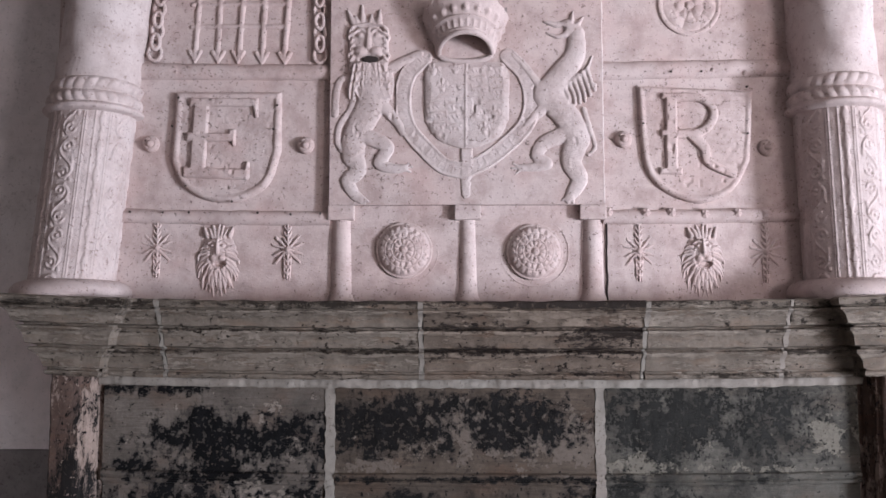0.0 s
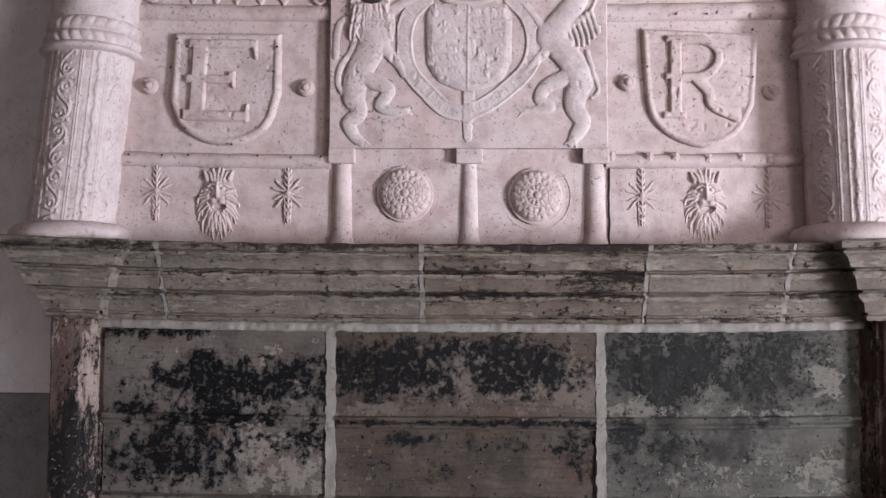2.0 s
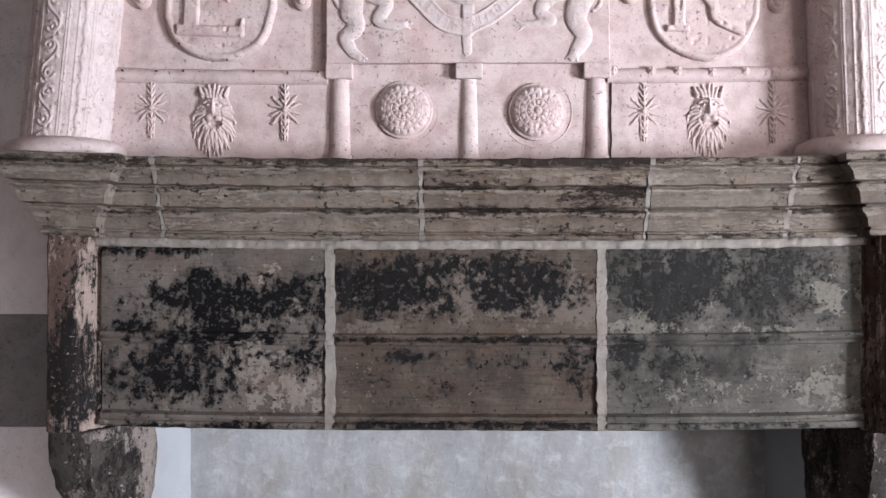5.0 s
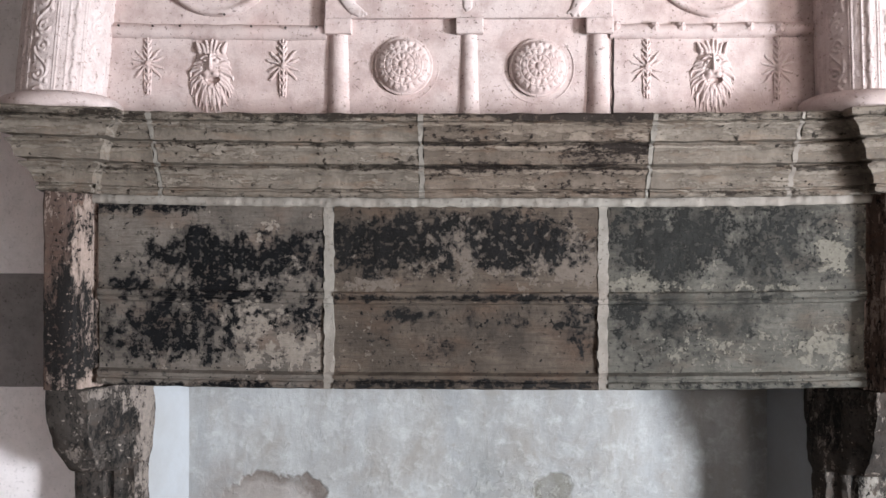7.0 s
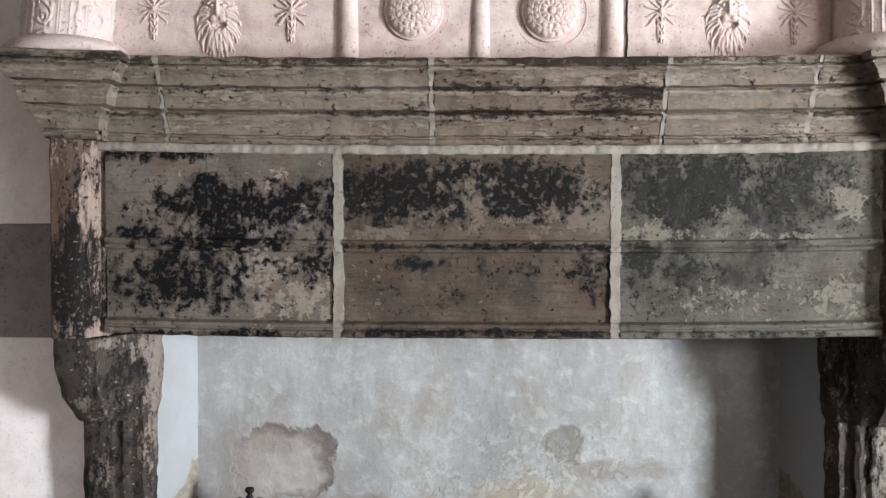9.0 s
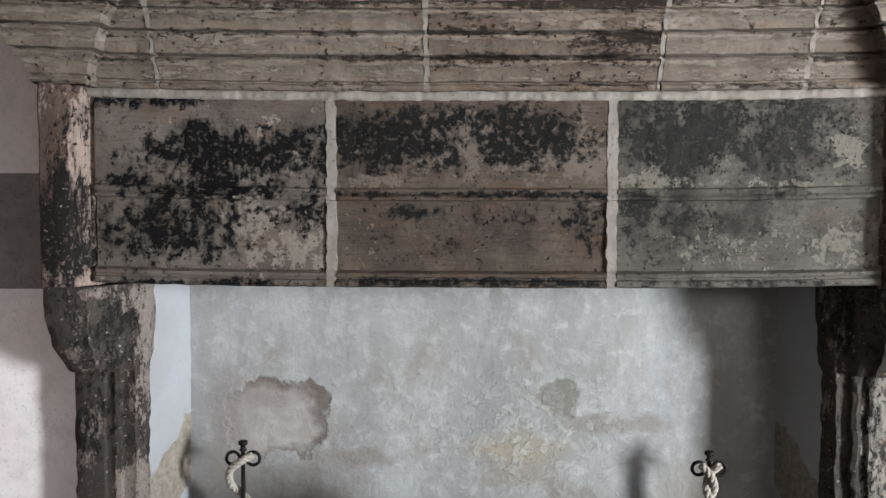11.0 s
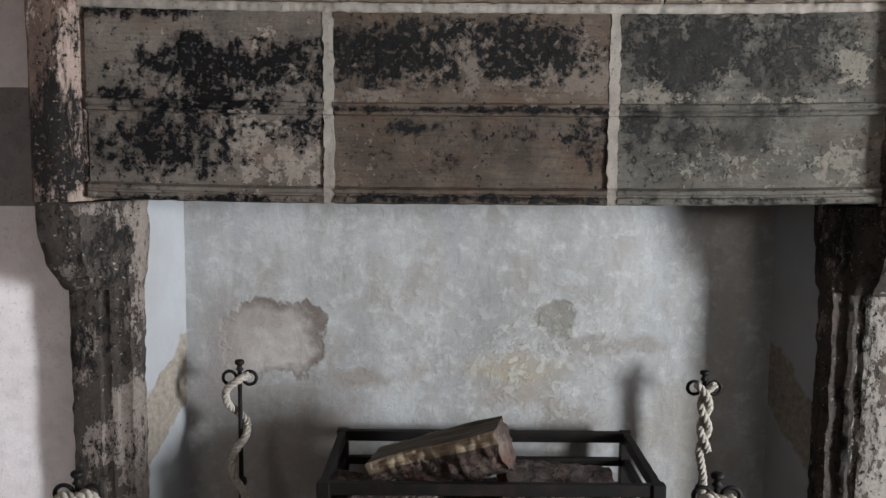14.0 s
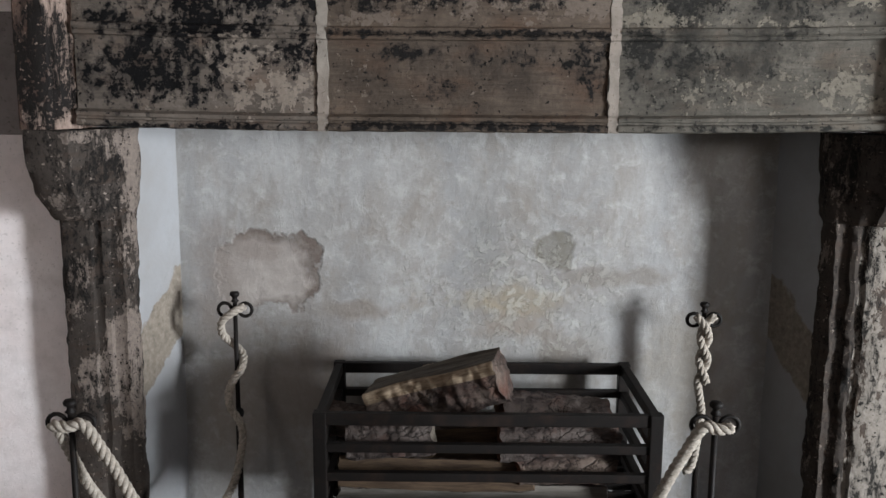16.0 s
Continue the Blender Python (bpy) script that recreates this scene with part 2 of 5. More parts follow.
LINTEL_B = flaked("lintel_brown", (0.094, 0.073, 0.058), (0.165, 0.134, 0.112), (0.0082, 0.0074, 0.0072), (2.1, 0, 1.3), 1.0,
                  ((-0.17, 1.765, 0.17, 0.09, 0.24), (0.08, 1.80, 0.24, 0.07, 0.17), (0.30, 1.785, 0.16, 0.08, 0.20), (0.0, 1.366, 0.5, 0.012, 0.24), (0.05, 1.616, 0.45, 0.010, 0.22), (0.08, 1.70, 0.3, 0.03, 0.09),
                   (0.39, 1.53, 0.07, 0.07, 0.19), (-0.10, 1.565, 0.08, 0.022, 0.2), (0.0, 1.46, 0.05, 0.03, 0.15), (0.2, 1.55, 0.12, 0.03, 0.1)),
                  ((0.14, 1.745, 0.34, 0.10, 0.18), (0.0, 1.80, 0.10, 0.05, 0.16), (0.39, 1.72, 0.08, 0.07, 0.22), (-0.26, 1.49, 0.05, 0.09, 0.1), (-0.22, 1.655, 0.10, 0.02, 0.18)),
                  ((0.1, 1.50, 0.38, 0.10, 0.45), (-0.1, 1.79, 0.25, 0.09, 0.4)))
LINTEL_C = flaked("lintel_slate_grey", (0.114, 0.104, 0.089), (0.20, 0.178, 0.146), (0.0142, 0.0136, 0.0124), (5.3, 0, 2.2), 0.85,
                  ((0.86, 1.79, 0.34, 0.12, 0.19), (0.62, 1.78, 0.14, 0.10, 0.15), (0.62, 1.54, 0.16, 0.10, 0.10), (0.55, 1.58, 0.04, 0.05, 0.12), (0.85, 1.55, 0.25, 0.06, 0.06), (0.9, 1.366, 0.5, 0.010, 0.12)),
                  ((1.135, 1.745, 0.05, 0.055, 0.34), (1.10, 1.765, 0.05, 0.02, 0.2), (0.57, 1.66, 0.09, 0.03, 0.2), (0.85, 1.648, 0.35, 0.016, 0.16), (1.18, 1.47, 0.14, 0.08, 0.11), (0.86, 1.46, 0.35, 0.07, 0.09), (1.245, 1.78, 0.03, 0.12, 0.26)),
                  ((0.84, 1.79, 0.42, 0.13, 0.95), (0.68, 1.53, 0.26, 0.13, 0.7), (1.0, 1.55, 0.3, 0.09, 0.4)))
# first line is top-edge grime; the others put groove shade into the colour
GRIME_AND_SHADE = ((0.1, 2.13, 1.6, 0.012, 0.13), (0.1, 2.055, 1.6, 0.007, 0.07), (0.1, 1.992, 1.6, 0.007, 0.08), (0.1, 1.922, 1.6, 0.007, 0.05))
# worn pale edges, with the highlights along them painted in too
WORN_LIT_EDGES = ((0.1, 2.046, 1.6, 0.007, 0.1), (0.1, 1.982, 1.6, 0.007, 0.1), (0.1, 2.105, 1.6, 0.008, 0.06), (0.45, 2.09, 0.3, 0.02, 0.06))
CORNICE = sooted("cornice_stone", (0.182, 0.149, 0.122), (0.275, 0.228, 0.188), (0.022, 0.017, 0.0135), 0.0, -0.42, (8.1, 0, 3.7), 4.2, 0.25, 1.0, GRIME_AND_SHADE, WORN_LIT_EDGES)
CORNICE_DARK = sooted("cornice_stone_dark", (0.150, 0.116, 0.092), (0.262, 0.206, 0.165), (0.017, 0.0125, 0.0105), -0.05, -0.14, (6.4, 0, 9.2), 4.6, 0.25, 1.0,
                      GRIME_AND_SHADE + ((0.33, 2.025, 0.24, 0.022, 0.08),), WORN_LIT_EDGES)
PIER = sooted("pier_worn_paint", (0.1078, 0.072, 0.05896), (0.308, 0.2304, 0.1943), (0.0077, 0.00648, 0.00603), 0.1, -0.2, (3.3, 0, 6.1), 0.4, 0.7, 0.7,
              ((-1.09, 1.52, 0.05, 0.13, 0.14), (-1.03, 1.42, 0.02, 0.04, 0.1)), ((-1.04, 1.6, 0.022, 0.3, 0.14), (-1.09, 1.39, 0.04, 0.03, 0.1)))
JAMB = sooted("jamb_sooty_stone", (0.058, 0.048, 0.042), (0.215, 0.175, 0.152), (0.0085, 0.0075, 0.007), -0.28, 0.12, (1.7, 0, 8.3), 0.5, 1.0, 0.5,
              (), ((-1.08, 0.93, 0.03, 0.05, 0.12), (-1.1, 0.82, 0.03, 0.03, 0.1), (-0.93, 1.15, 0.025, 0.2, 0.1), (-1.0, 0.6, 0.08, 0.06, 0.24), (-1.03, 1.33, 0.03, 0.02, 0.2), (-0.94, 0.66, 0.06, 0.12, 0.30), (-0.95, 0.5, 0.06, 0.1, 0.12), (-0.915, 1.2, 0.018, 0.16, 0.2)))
# flaking pale wash, brightened with the window light that falls on this face
JAMB_LIT = sooted("jamb_flaked_wash_lit", (0.0924, 0.072, 0.0603), (0.29, 0.255, 0.222), (0.016, 0.0145, 0.013), 0.8, -0.12, (4.4, 0, 2.9), 0.5, 0.6)


# ---- mesh helpers ----
def mesh_of(name, verts, faces, mat, smooth=True):
    me = bpy.data.meshes.new(name)
    me.from_pydata([tuple(v) for v in verts], [], [tuple(f) for f in faces])
    for m in (mat if isinstance(mat, (list, tuple)) else [mat]):
        me.materials.append(m)
    if smooth:
        me.polygons.foreach_set("use_smooth", [True] * len(me.polygons))
    me.update()
    return me


def hang(ob, parent):
    """Makes ob a part of parent and leaves it where it is."""
    if parent is not None:
        ob.parent = parent
        if parent.type == "EMPTY":
            ob.matrix_parent_inverse = Matrix.Translation(parent.location).inverted()
    return ob


def part(name, me, parent=None, label="", at=None):
    ob = new(name, me)
    if at is not None:
        ob.location = at
    if label:
        tagged(ob, label)
    return hang(ob, parent)


def thing(name, at, label, category, group="", kind=""):
    ob = new(name)
    ob.empty_display_size = 0.1
    ob.location = at
    return tagged(ob, label, category, group, kind)


def box(x0, x1, y0, y1, z0, z1):
    v = [(x, y, z) for z in (z0, z1) for y in (y0, y1) for x in (x0, x1)]
    f = [(0, 2, 3, 1), (4, 5, 7, 6), (0, 1, 5, 4), (2, 6, 7, 3), (0, 4, 6, 2), (1, 3, 7, 5)]
    return v, f


def joined(pieces):
    v, f = [], []
    for pv, pf in pieces:
        n = len(v)
        v += list(pv)
        f += [tuple(i + n for i in q) for q in pf]
    return v, f


def bevelled(name, pieces, mat, width=0.006, segments=2):
    v, f = joined(pieces)
    bm = bmesh.new()
    bv = [bm.verts.new(p) for p in v]
    for q in f:
        bm.faces.new([bv[i] for i in q])
    bmesh.ops.recalc_face_normals(bm, faces=bm.faces)
    bmesh.ops.bevel(bm, geom=list(bm.edges), offset=width, segments=segments, affect="EDGES", profile=0.6)
    me = bpy.data.meshes.new(name)
    bm.to_mesh(me)
    bm.free()
    me.materials.append(mat)
    return me


def curve_through(pts, per=8):
    """Catmull-Rom through points of any dimension."""
    p = [np.array(q, float) for q in pts]
    if len(p) < 3:
        return [p[0] + (p[-1] - p[0]) * i / per for i in range(per + 1)]
    p = [2 * p[0] - p[1]] + p + [2 * p[-1] - p[-2]]
    out = []
    for i in range(1, len(p) - 2):
        a, b, c, d = p[i - 1:i + 3]
        for k in range(per):
            t = k / per
            out.append(0.5 * (2 * b + (c - a) * t + (2 * a - 5 * b + 4 * c - d) * t * t + (3 * b - a - 3 * c + d) * t ** 3))
    return out + [p[-2]]


def tube(path, radius, sides=10, closed=False, phase=0.0):
    """Verts and faces of a tube along 3D points; radius: a number or one for each point."""
    p = [Vector(q) for q in path]
    n = len(p)
    rr = radius if isinstance(radius, (list, tuple)) else [radius] * n
    v, f, up = [], [], None
    for i in range(n):
        a, b = p[(i - 1) % n if closed else max(i - 1, 0)], p[(i + 1) % n if closed else min(i + 1, n - 1)]
        t = (b - a).normalized()
        if up is None:
            up = t.orthogonal().normalized()
        up = (up - t * up.dot(t)).normalized()
        side = t.cross(up)
        for k in range(sides):
            w = 2 * math.pi * k / sides + phase
            v.append(p[i] + rr[i] * (math.cos(w) * up + math.sin(w) * side))
    for i in range(n if closed else n - 1):
        for k in range(sides):
            j = (i + 1) % n
            f.append((i * sides + k, i * sides + (k + 1) % sides, j * sides + (k + 1) % sides, j * sides + k))
    if not closed:
        f.append(tuple(range(sides - 1, -1, -1)))
        f.append(tuple((n - 1) * sides + k for k in range(sides)))
    return v, f


def turned(cx, cy, prof, sides=24):
    """A turned body round a vertical axis: prof is (radius, z)."""
    v, f = [], []
    for r, z in prof:
        v += [(cx + r * math.cos(2 * math.pi * k / sides), cy + r * math.sin(2 * math.pi * k / sides), z) for k in range(sides)]
    for i in range(len(prof) - 1):
        for k in range(sides):
            k2 = (k + 1) % sides
            f.append((i * sides + k, i * sides + k2, (i + 1) * sides + k2, (i + 1) * sides + k))
    f.append(tuple(range(sides - 1, -1, -1)))
    f.append(tuple((len(prof) - 1) * sides + k for k in range(sides)))
    return v, f


def sag(x):
    """The old lintel and cornice lie a little lower in the middle."""
    u = abs(x - 0.1) / 1.15
    return 0.013 * u ** 3


def swept(name, plan, prof, mat, rough=0.0018, step=0.03, seed=0.0, fray=0.0):
    """A moulding: the closed profile (out, z) along plan points (x, y), mitred; out is to the right of the way."""
    pts = [Vector(p) for p in plan]
    norms = []
    for a, b in zip(pts, pts[1:]):
        d = (b - a).normalized()
        norms.append(Vector((d.y, -d.x)))
    stations = []
    for i, p in enumerate(pts):
        if i == 0:
            m = norms[0]
        elif i == len(pts) - 1:
            m = norms[-1]
        else:
            m = norms[i - 1] + norms[i]
            m = m / m.dot(norms[i])
        stations.append((p, m))
        if i < len(pts) - 1:
            q = pts[i + 1]
            n = max(1, int((q - p).length / step))
            for k in range(1, n):
                stations.append((p.lerp(q, k / n), norms[i]))
    # lengthen the mitre stations smoothly: inner stations use the plain normal
    v, f, m_ = [], [], len(prof)
    for p, d in stations:
        for o, z in prof:
            q = p + d * o
            w = Vector((q.x, q.y, z))
            j = noise.noise(w * 18 + Vector((seed, 0, 0))) * rough + noise.noise(w * 60) * rough * 0.6
            q.x += fray * (noise.noise(Vector((p.x * 90, z * 38, seed))) + 0.5 * noise.noise(Vector((p.x * 130, z * 110, seed))))
            v.append((q.x + d.x * j, q.y + d.y * j, z + sag(q.x) + noise.noise(w * 25 + Vector((9, seed, 0))) * rough * 0.8))
    for i in range(len(stations) - 1):
        for k in range(m_):
            k2 = (k + 1) % m_
            f.append((i * m_ + k, i * m_ + k2, (i + 1) * m_ + k2, (i + 1) * m_ + k))
    f.append(tuple(range(m_ - 1, -1, -1)))
    f.append(tuple((len(stations) - 1) * m_ + k for k in range(m_)))
    me = mesh_of(name, v, f, mat, False)
    return me


def resampled(prof, step=0.009):
    """The same closed profile with its long straight runs cut into short ones."""
    out = []
    for (a, z), (c, w) in zip(prof, prof[1:] + prof[:1]):
        n = max(1, int(math.hypot(c - a, w - z) / step)) if min(a, c) > -0.1 else 1
        out += [(a + (c - a) * k / n, z + (w - z) * k / n) for k in range(n)]
    return out


def shade_by_angle(me, degrees=35):
    bm = bmesh.new()
    bm.from_mesh(me)
    bmesh.ops.recalc_face_normals(bm, faces=bm.faces)
    for e in bm.edges:
        e.smooth = len(e.link_faces) == 2 and e.calc_face_angle(0) < radians(degrees)
    for q in bm.faces:
        q.smooth = True
    bm.to_mesh(me)
    bm.free()
    return me


def lofted(name, levels, mat, rough=0.004, seed=0.0):
    """Closed plan outlines [(z, [(x, y), ...]), ...] joined from level to level."""
    v, f, n = [], [], len(levels[0][1])
    for z, ring in levels:
        for x, y in ring:
            w = Vector((x, y, z))
            j = noise.noise_vector(w * 11 + Vector((seed, 0, 0))) * rough * 0.5 + noise.noise_vector(w * 37) * rough * 0.45
            v.append((x + j.x, y + j.y, z))
    for i in range(len(levels) - 1):
        for k in range(n):
            k2 = (k + 1) % n
            f.append((i * n + k, i * n + k2, (i + 1) * n + k2, (i + 1) * n + k))
    f.append(tuple(range(n - 1, -1, -1)))
    f.append(tuple((len(levels) - 1) * n + k for k in range(n)))
    return shade_by_angle(mesh_of(name, v, f, mat, False), 40)


def cloud(X, Z, size, seed=0):
    """Smooth random heights over a grid, about -1 to 1, with lumps of that size."""
    rng = np.random.RandomState(seed)
    table = rng.uniform(-1, 1, (256, 256))
    u, w = X / size + 40, Z / size + 40
    i, j = np.floor(u).astype(int), np.floor(w).astype(int)
    a, b = u - i, w - j
    a, b = a * a * (3 - 2 * a), b * b * (3 - 2 * b)
    g = lambda p, q: table[p % 256, q % 256]
    return (g(i, j) * (1 - a) + g(i + 1, j) * a) * (1 - b) + (g(i, j + 1) * (1 - a) + g(i + 1, j + 1) * a) * b


class Relief:
    """Modelled plaster: a height field over (x, z), built up from rounded strokes, domes and plates."""

    lower = 0.32

    def __init__(self, x0, x1, z0, z1, step=0.003):
        self.x, self.z = np.arange(x0, x1 + step, step), np.arange(z0, z1 + step, step)
        self.X, self.Z = np.meshgrid(self.x, self.z)
        self.H = np.zeros_like(self.X)

    def stroke(self, pts, r0, r1, h0, h1=None, round_=0.5, per=6, twist=0.0):
        h1 = h0 if h1 is None else h1
        c = curve_through(pts, per)
        n = len(c) - 1
        for i in range(n):
            a, b = c[i], c[i + 1]
            s = (i + 0.5) / n
            r, h = r0 + (r1 - r0) * s, h0 + (h1 - h0) * s
            ix = np.where((self.x > min(a[0], b[0]) - r) & (self.x < max(a[0], b[0]) + r))[0]
            iz = np.where((self.z > min(a[1], b[1]) - r) & (self.z < max(a[1], b[1]) + r))[0]
            if not len(ix) or not len(iz):
                continue
            w = np.ix_(iz, ix)
            X, Z = self.X[w], self.Z[w]
            d = b - a
            t = np.clip(((X - a[0]) * d[0] + (Z - a[1]) * d[1]) / max(d @ d, 1e-12), 0, 1)
            u = np.hypot(X - a[0] - t * d[0], Z - a[1] - t * d[1]) / r
            if twist:
                h = h * (1 + 0.25 * math.sin(i * twist))
            self.H[w] = np.maximum(self.H[w], h * np.clip(1 - u * u, 0, 1) ** round_)
        return self

    def dome(self, cx, cz, rx, rz, h, round_=0.5):
        u = ((self.X - cx) / rx) ** 2 + ((self.Z - cz) / rz) ** 2
        self.H = np.maximum(self.H, h * np.clip(1 - u, 0, 1) ** round_)
        return self

    def hollow(self, cx, cz, rx, rz, depth):
        u = ((self.X - cx) / rx) ** 2 + ((self.Z - cz) / rz) ** 2
        self.H = np.where(self.H > 0, np.maximum(self.H - depth * np.clip(4 * (1 - u), 0, 1), 0.001), self.H)
        return self

    def inside(self, pts):
        """Distance inwards from the outline, negative outside."""
        p = np.array(pts, float)
        dist, odd = np.full_like(self.X, 9.0), np.zeros(self.X.shape, bool)
        for a, b in zip(p, np.roll(p, -1, 0)):
            d = b - a
            t = np.clip(((self.X - a[0]) * d[0] + (self.Z - a[1]) * d[1]) / max(d @ d, 1e-12), 0, 1)
            dist = np.minimum(dist, np.hypot(self.X - a[0] - t * d[0], self.Z - a[1] - t * d[1]))
            if a[1] != b[1]:
                odd ^= ((a[1] > self.Z) != (b[1] > self.Z)) & (self.X < (b[0] - a[0]) * (self.Z - a[1]) / (b[1] - a[1]) + a[0])
        return np.where(odd, dist, -dist)

    def plate(self, pts, h, edge=0.006, rim=0.0, rim_h=0.0):
        d = self.inside(pts)
        self.H = np.maximum(self.H, h * np.sqrt(np.clip(d / edge, 0, 1)))
        if rim:
            u = (d - rim * 0.5) / (rim * 0.5)
            self.H = np.maximum(self.H, np.where(d > 0, (h + rim_h) * np.clip(1 - u * u, 0, 1) ** 0.4, 0))
        return self

    def raise_(self, other_h):
        self.H = self.H + other_h
        return self

    def mesh(self, name, mat, y=0.0, soften=1, rough=0.0005, under=0.004):
        H = self.H
        for _ in range(soften):
            q = np.pad(H, 1, mode="edge")
            H = np.where(self.H > 0, (4 * H + q[:-2, 1:-1] + q[2:, 1:-1] + q[1:-1, :-2] + q[1:-1, 2:]) / 8, 0)
        wob = rough * (cloud(self.X, self.Z, 0.022, 1) * 1.2 + cloud(self.X, self.Z, 0.009, 2) * 0.9 + cloud(self.X, self.Z, 0.005, 3) * 0.6)
        nick = np.clip(cloud(self.X, self.Z, 0.014, 4) * cloud(self.X, self.Z, 0.05, 5) - 0.25, 0, 1) * 0.008
        H = np.where(H > 0.0004, np.maximum(self.lower * H + wob - nick, 0.0006), -under)
        live = H > 0
        cell = live[:-1, :-1] | live[1:, :-1] | live[:-1, 1:] | live[1:, 1:]
        idx = np.arange(H.size).reshape(H.shape)
        quads = np.stack([idx[:-1, :-1], idx[:-1, 1:], idx[1:, 1:], idx[1:, :-1]], -1)[cell]
        used, inv = np.unique(quads, return_inverse=True)
        v = np.stack([self.X.ravel(), y - H.ravel(), self.Z.ravel()], -1)[used]
        return mesh_of(name, v.tolist(), inv.reshape(-1, 4).tolist(), mat)


# ---- the room ----
FACE, PANEL, BACK, NORTH = 2.40, 2.42, 2.78, 2.58
MID = 0.107


def firewall():
    m, nt, b = material("sooted_whitewash", 0.85)
    v = coords(nt)
    big, mid, fine = fbm(nt, v, 2.6, 6, 0.62, 0.5), fbm(nt, coords(nt, (1, 1, 0.5)), 6.5, 8, 0.7, 0.5), fbm(nt, v, 42, 6, 0.72)
    lumps = fbm(nt, coords(nt, shift=(3, 3, 8)), 19, 6, 0.66, 0.3)
    c = blend(nt, steps(nt, big, 0.36, 0.64), (0.250, 0.236, 0.224), (0.355, 0.352, 0.350))
    c = blend(nt, steps(nt, fbm(nt, coords(nt, (1.3, 1, 0.35), (6, 1, 2)), 4.2, 5, 0.6), 0.47, 0.66, (0, 0.6)), c, (0.225, 0.226, 0.232))
    c = blend(nt, steps(nt, mid, 0.47, 0.66, (0, 0.6)), c, (0.235, 0.208, 0.184))
    c = blend(nt, steps(nt, lumps, 0.5, 0.66, (0, 0.55)), c, (0.43, 0.425, 0.42))
    c = blend(nt, steps(nt, fine, 0.56, 0.72, (0, 0.5)), c, (0.21, 0.186, 0.163))

    def stain(c, cx, cz, rx, rz, wob, col, most, soft):
        s = sums(nt, "MULTIPLY", spot(nt, v, cx, cz, rx, rz, wob, soft), most)
        broken = sums(nt, "MULTIPLY", s, steps(nt, sums(nt, "ADD", mid, lumps), 0.75, 1.05, (0.55, 1.0)))
        return blend(nt, broken, c, col), s

    # bare patches with a dark worn rim, then the softer stains
    c, rim = stain(c, -0.550, 0.880, 0.165, 0.150, 1.5, (0.118, 0.090, 0.077), 0.95, 0.05)
    c, _ = stain(c, -0.575, 0.868, 0.145, 0.120, 1.7, (0.355, 0.322, 0.300), 1.0, 0.16)
    c, _ = stain(c, -0.600, 0.965, 0.075, 0.050, 2.2, (0.165, 0.134, 0.118), 0.5, 0.35)
    c, small = stain(c, 0.360, 0.955, 0.064, 0.062, 1.8, (0.150, 0.136, 0.112), 0.85, 0.10)
    for cx, cz, rx, rz, wob, col, most, soft in ((-0.735, 0.83, 0.075, 0.17, 2.4, (0.215, 0.186, 0.170), 0.75, 0.5), (-0.29, 0.755, 0.10, 0.028, 3.0, (0.2, 0.168, 0.146), 0.7, 0.4),
                                                 (0.20, 0.78, 0.18, 0.045, 3.4, (0.29, 0.235, 0.160), 0.75, 0.4), (0.22, 0.70, 0.16, 0.045, 3.2, (0.235, 0.192, 0.158), 0.7, 0.5),
                                                 (0.62, 0.865, 0.17, 0.030, 3.6, (0.19, 0.166, 0.146), 0.75, 0.35), (0.43, 0.56, 0.10, 0.13, 3.0, (0.16, 0.132, 0.108), 0.7, 0.5),
                                                 (-0.42, 0.50, 0.12, 0.22, 3.2, (0.19, 0.158, 0.138), 0.7, 0.6), (-0.62, 0.45, 0.14, 0.2, 3.2, (0.225, 0.198, 0.178), 0.6, 0.6),
                                                 (0.80, 0.55, 0.12, 0.2, 3.5, (0.235, 0.206, 0.172), 0.6, 0.6), (0.13, 1.0, 0.05, 0.12, 3.0, (0.20, 0.200, 0.198), 0.6, 0.6)):
        c, _ = stain(c, cx, cz, rx, rz, wob, col, most, soft)
    zone = spot(nt, v, 0.26, 0.80, 0.24, 0.17, 2.6, 0.7)
    flakes = sums(nt, "MULTIPLY", steps(nt, fbm(nt, coords(nt, shift=(7, 2, 5)), 24, 8, 0.75, 0.4), 0.51, 0.56), sums(nt, "ADD", sums(nt, "MULTIPLY", zone, 0.8), 0.06))
    c = blend(nt, sums(nt, "MULTIPLY", flakes, 0.5), c, (0.46, 0.45, 0.41))
    nt.links.new(c, b.inputs["Base Color"])
    h = sums(nt, "ADD", sums(nt, "MULTIPLY", mid, 1.2), sums(nt, "ADD", sums(nt, "MULTIPLY", fine, 0.5), sums(nt, "ADD", lumps, flakes)))
    h = sums(nt, "SUBTRACT", h, sums(nt, "MULTIPLY", sums(nt, "ADD", rim, small), 0.7))
    relief_bump(nt, b, h, 0.5, 0.008)
    return m


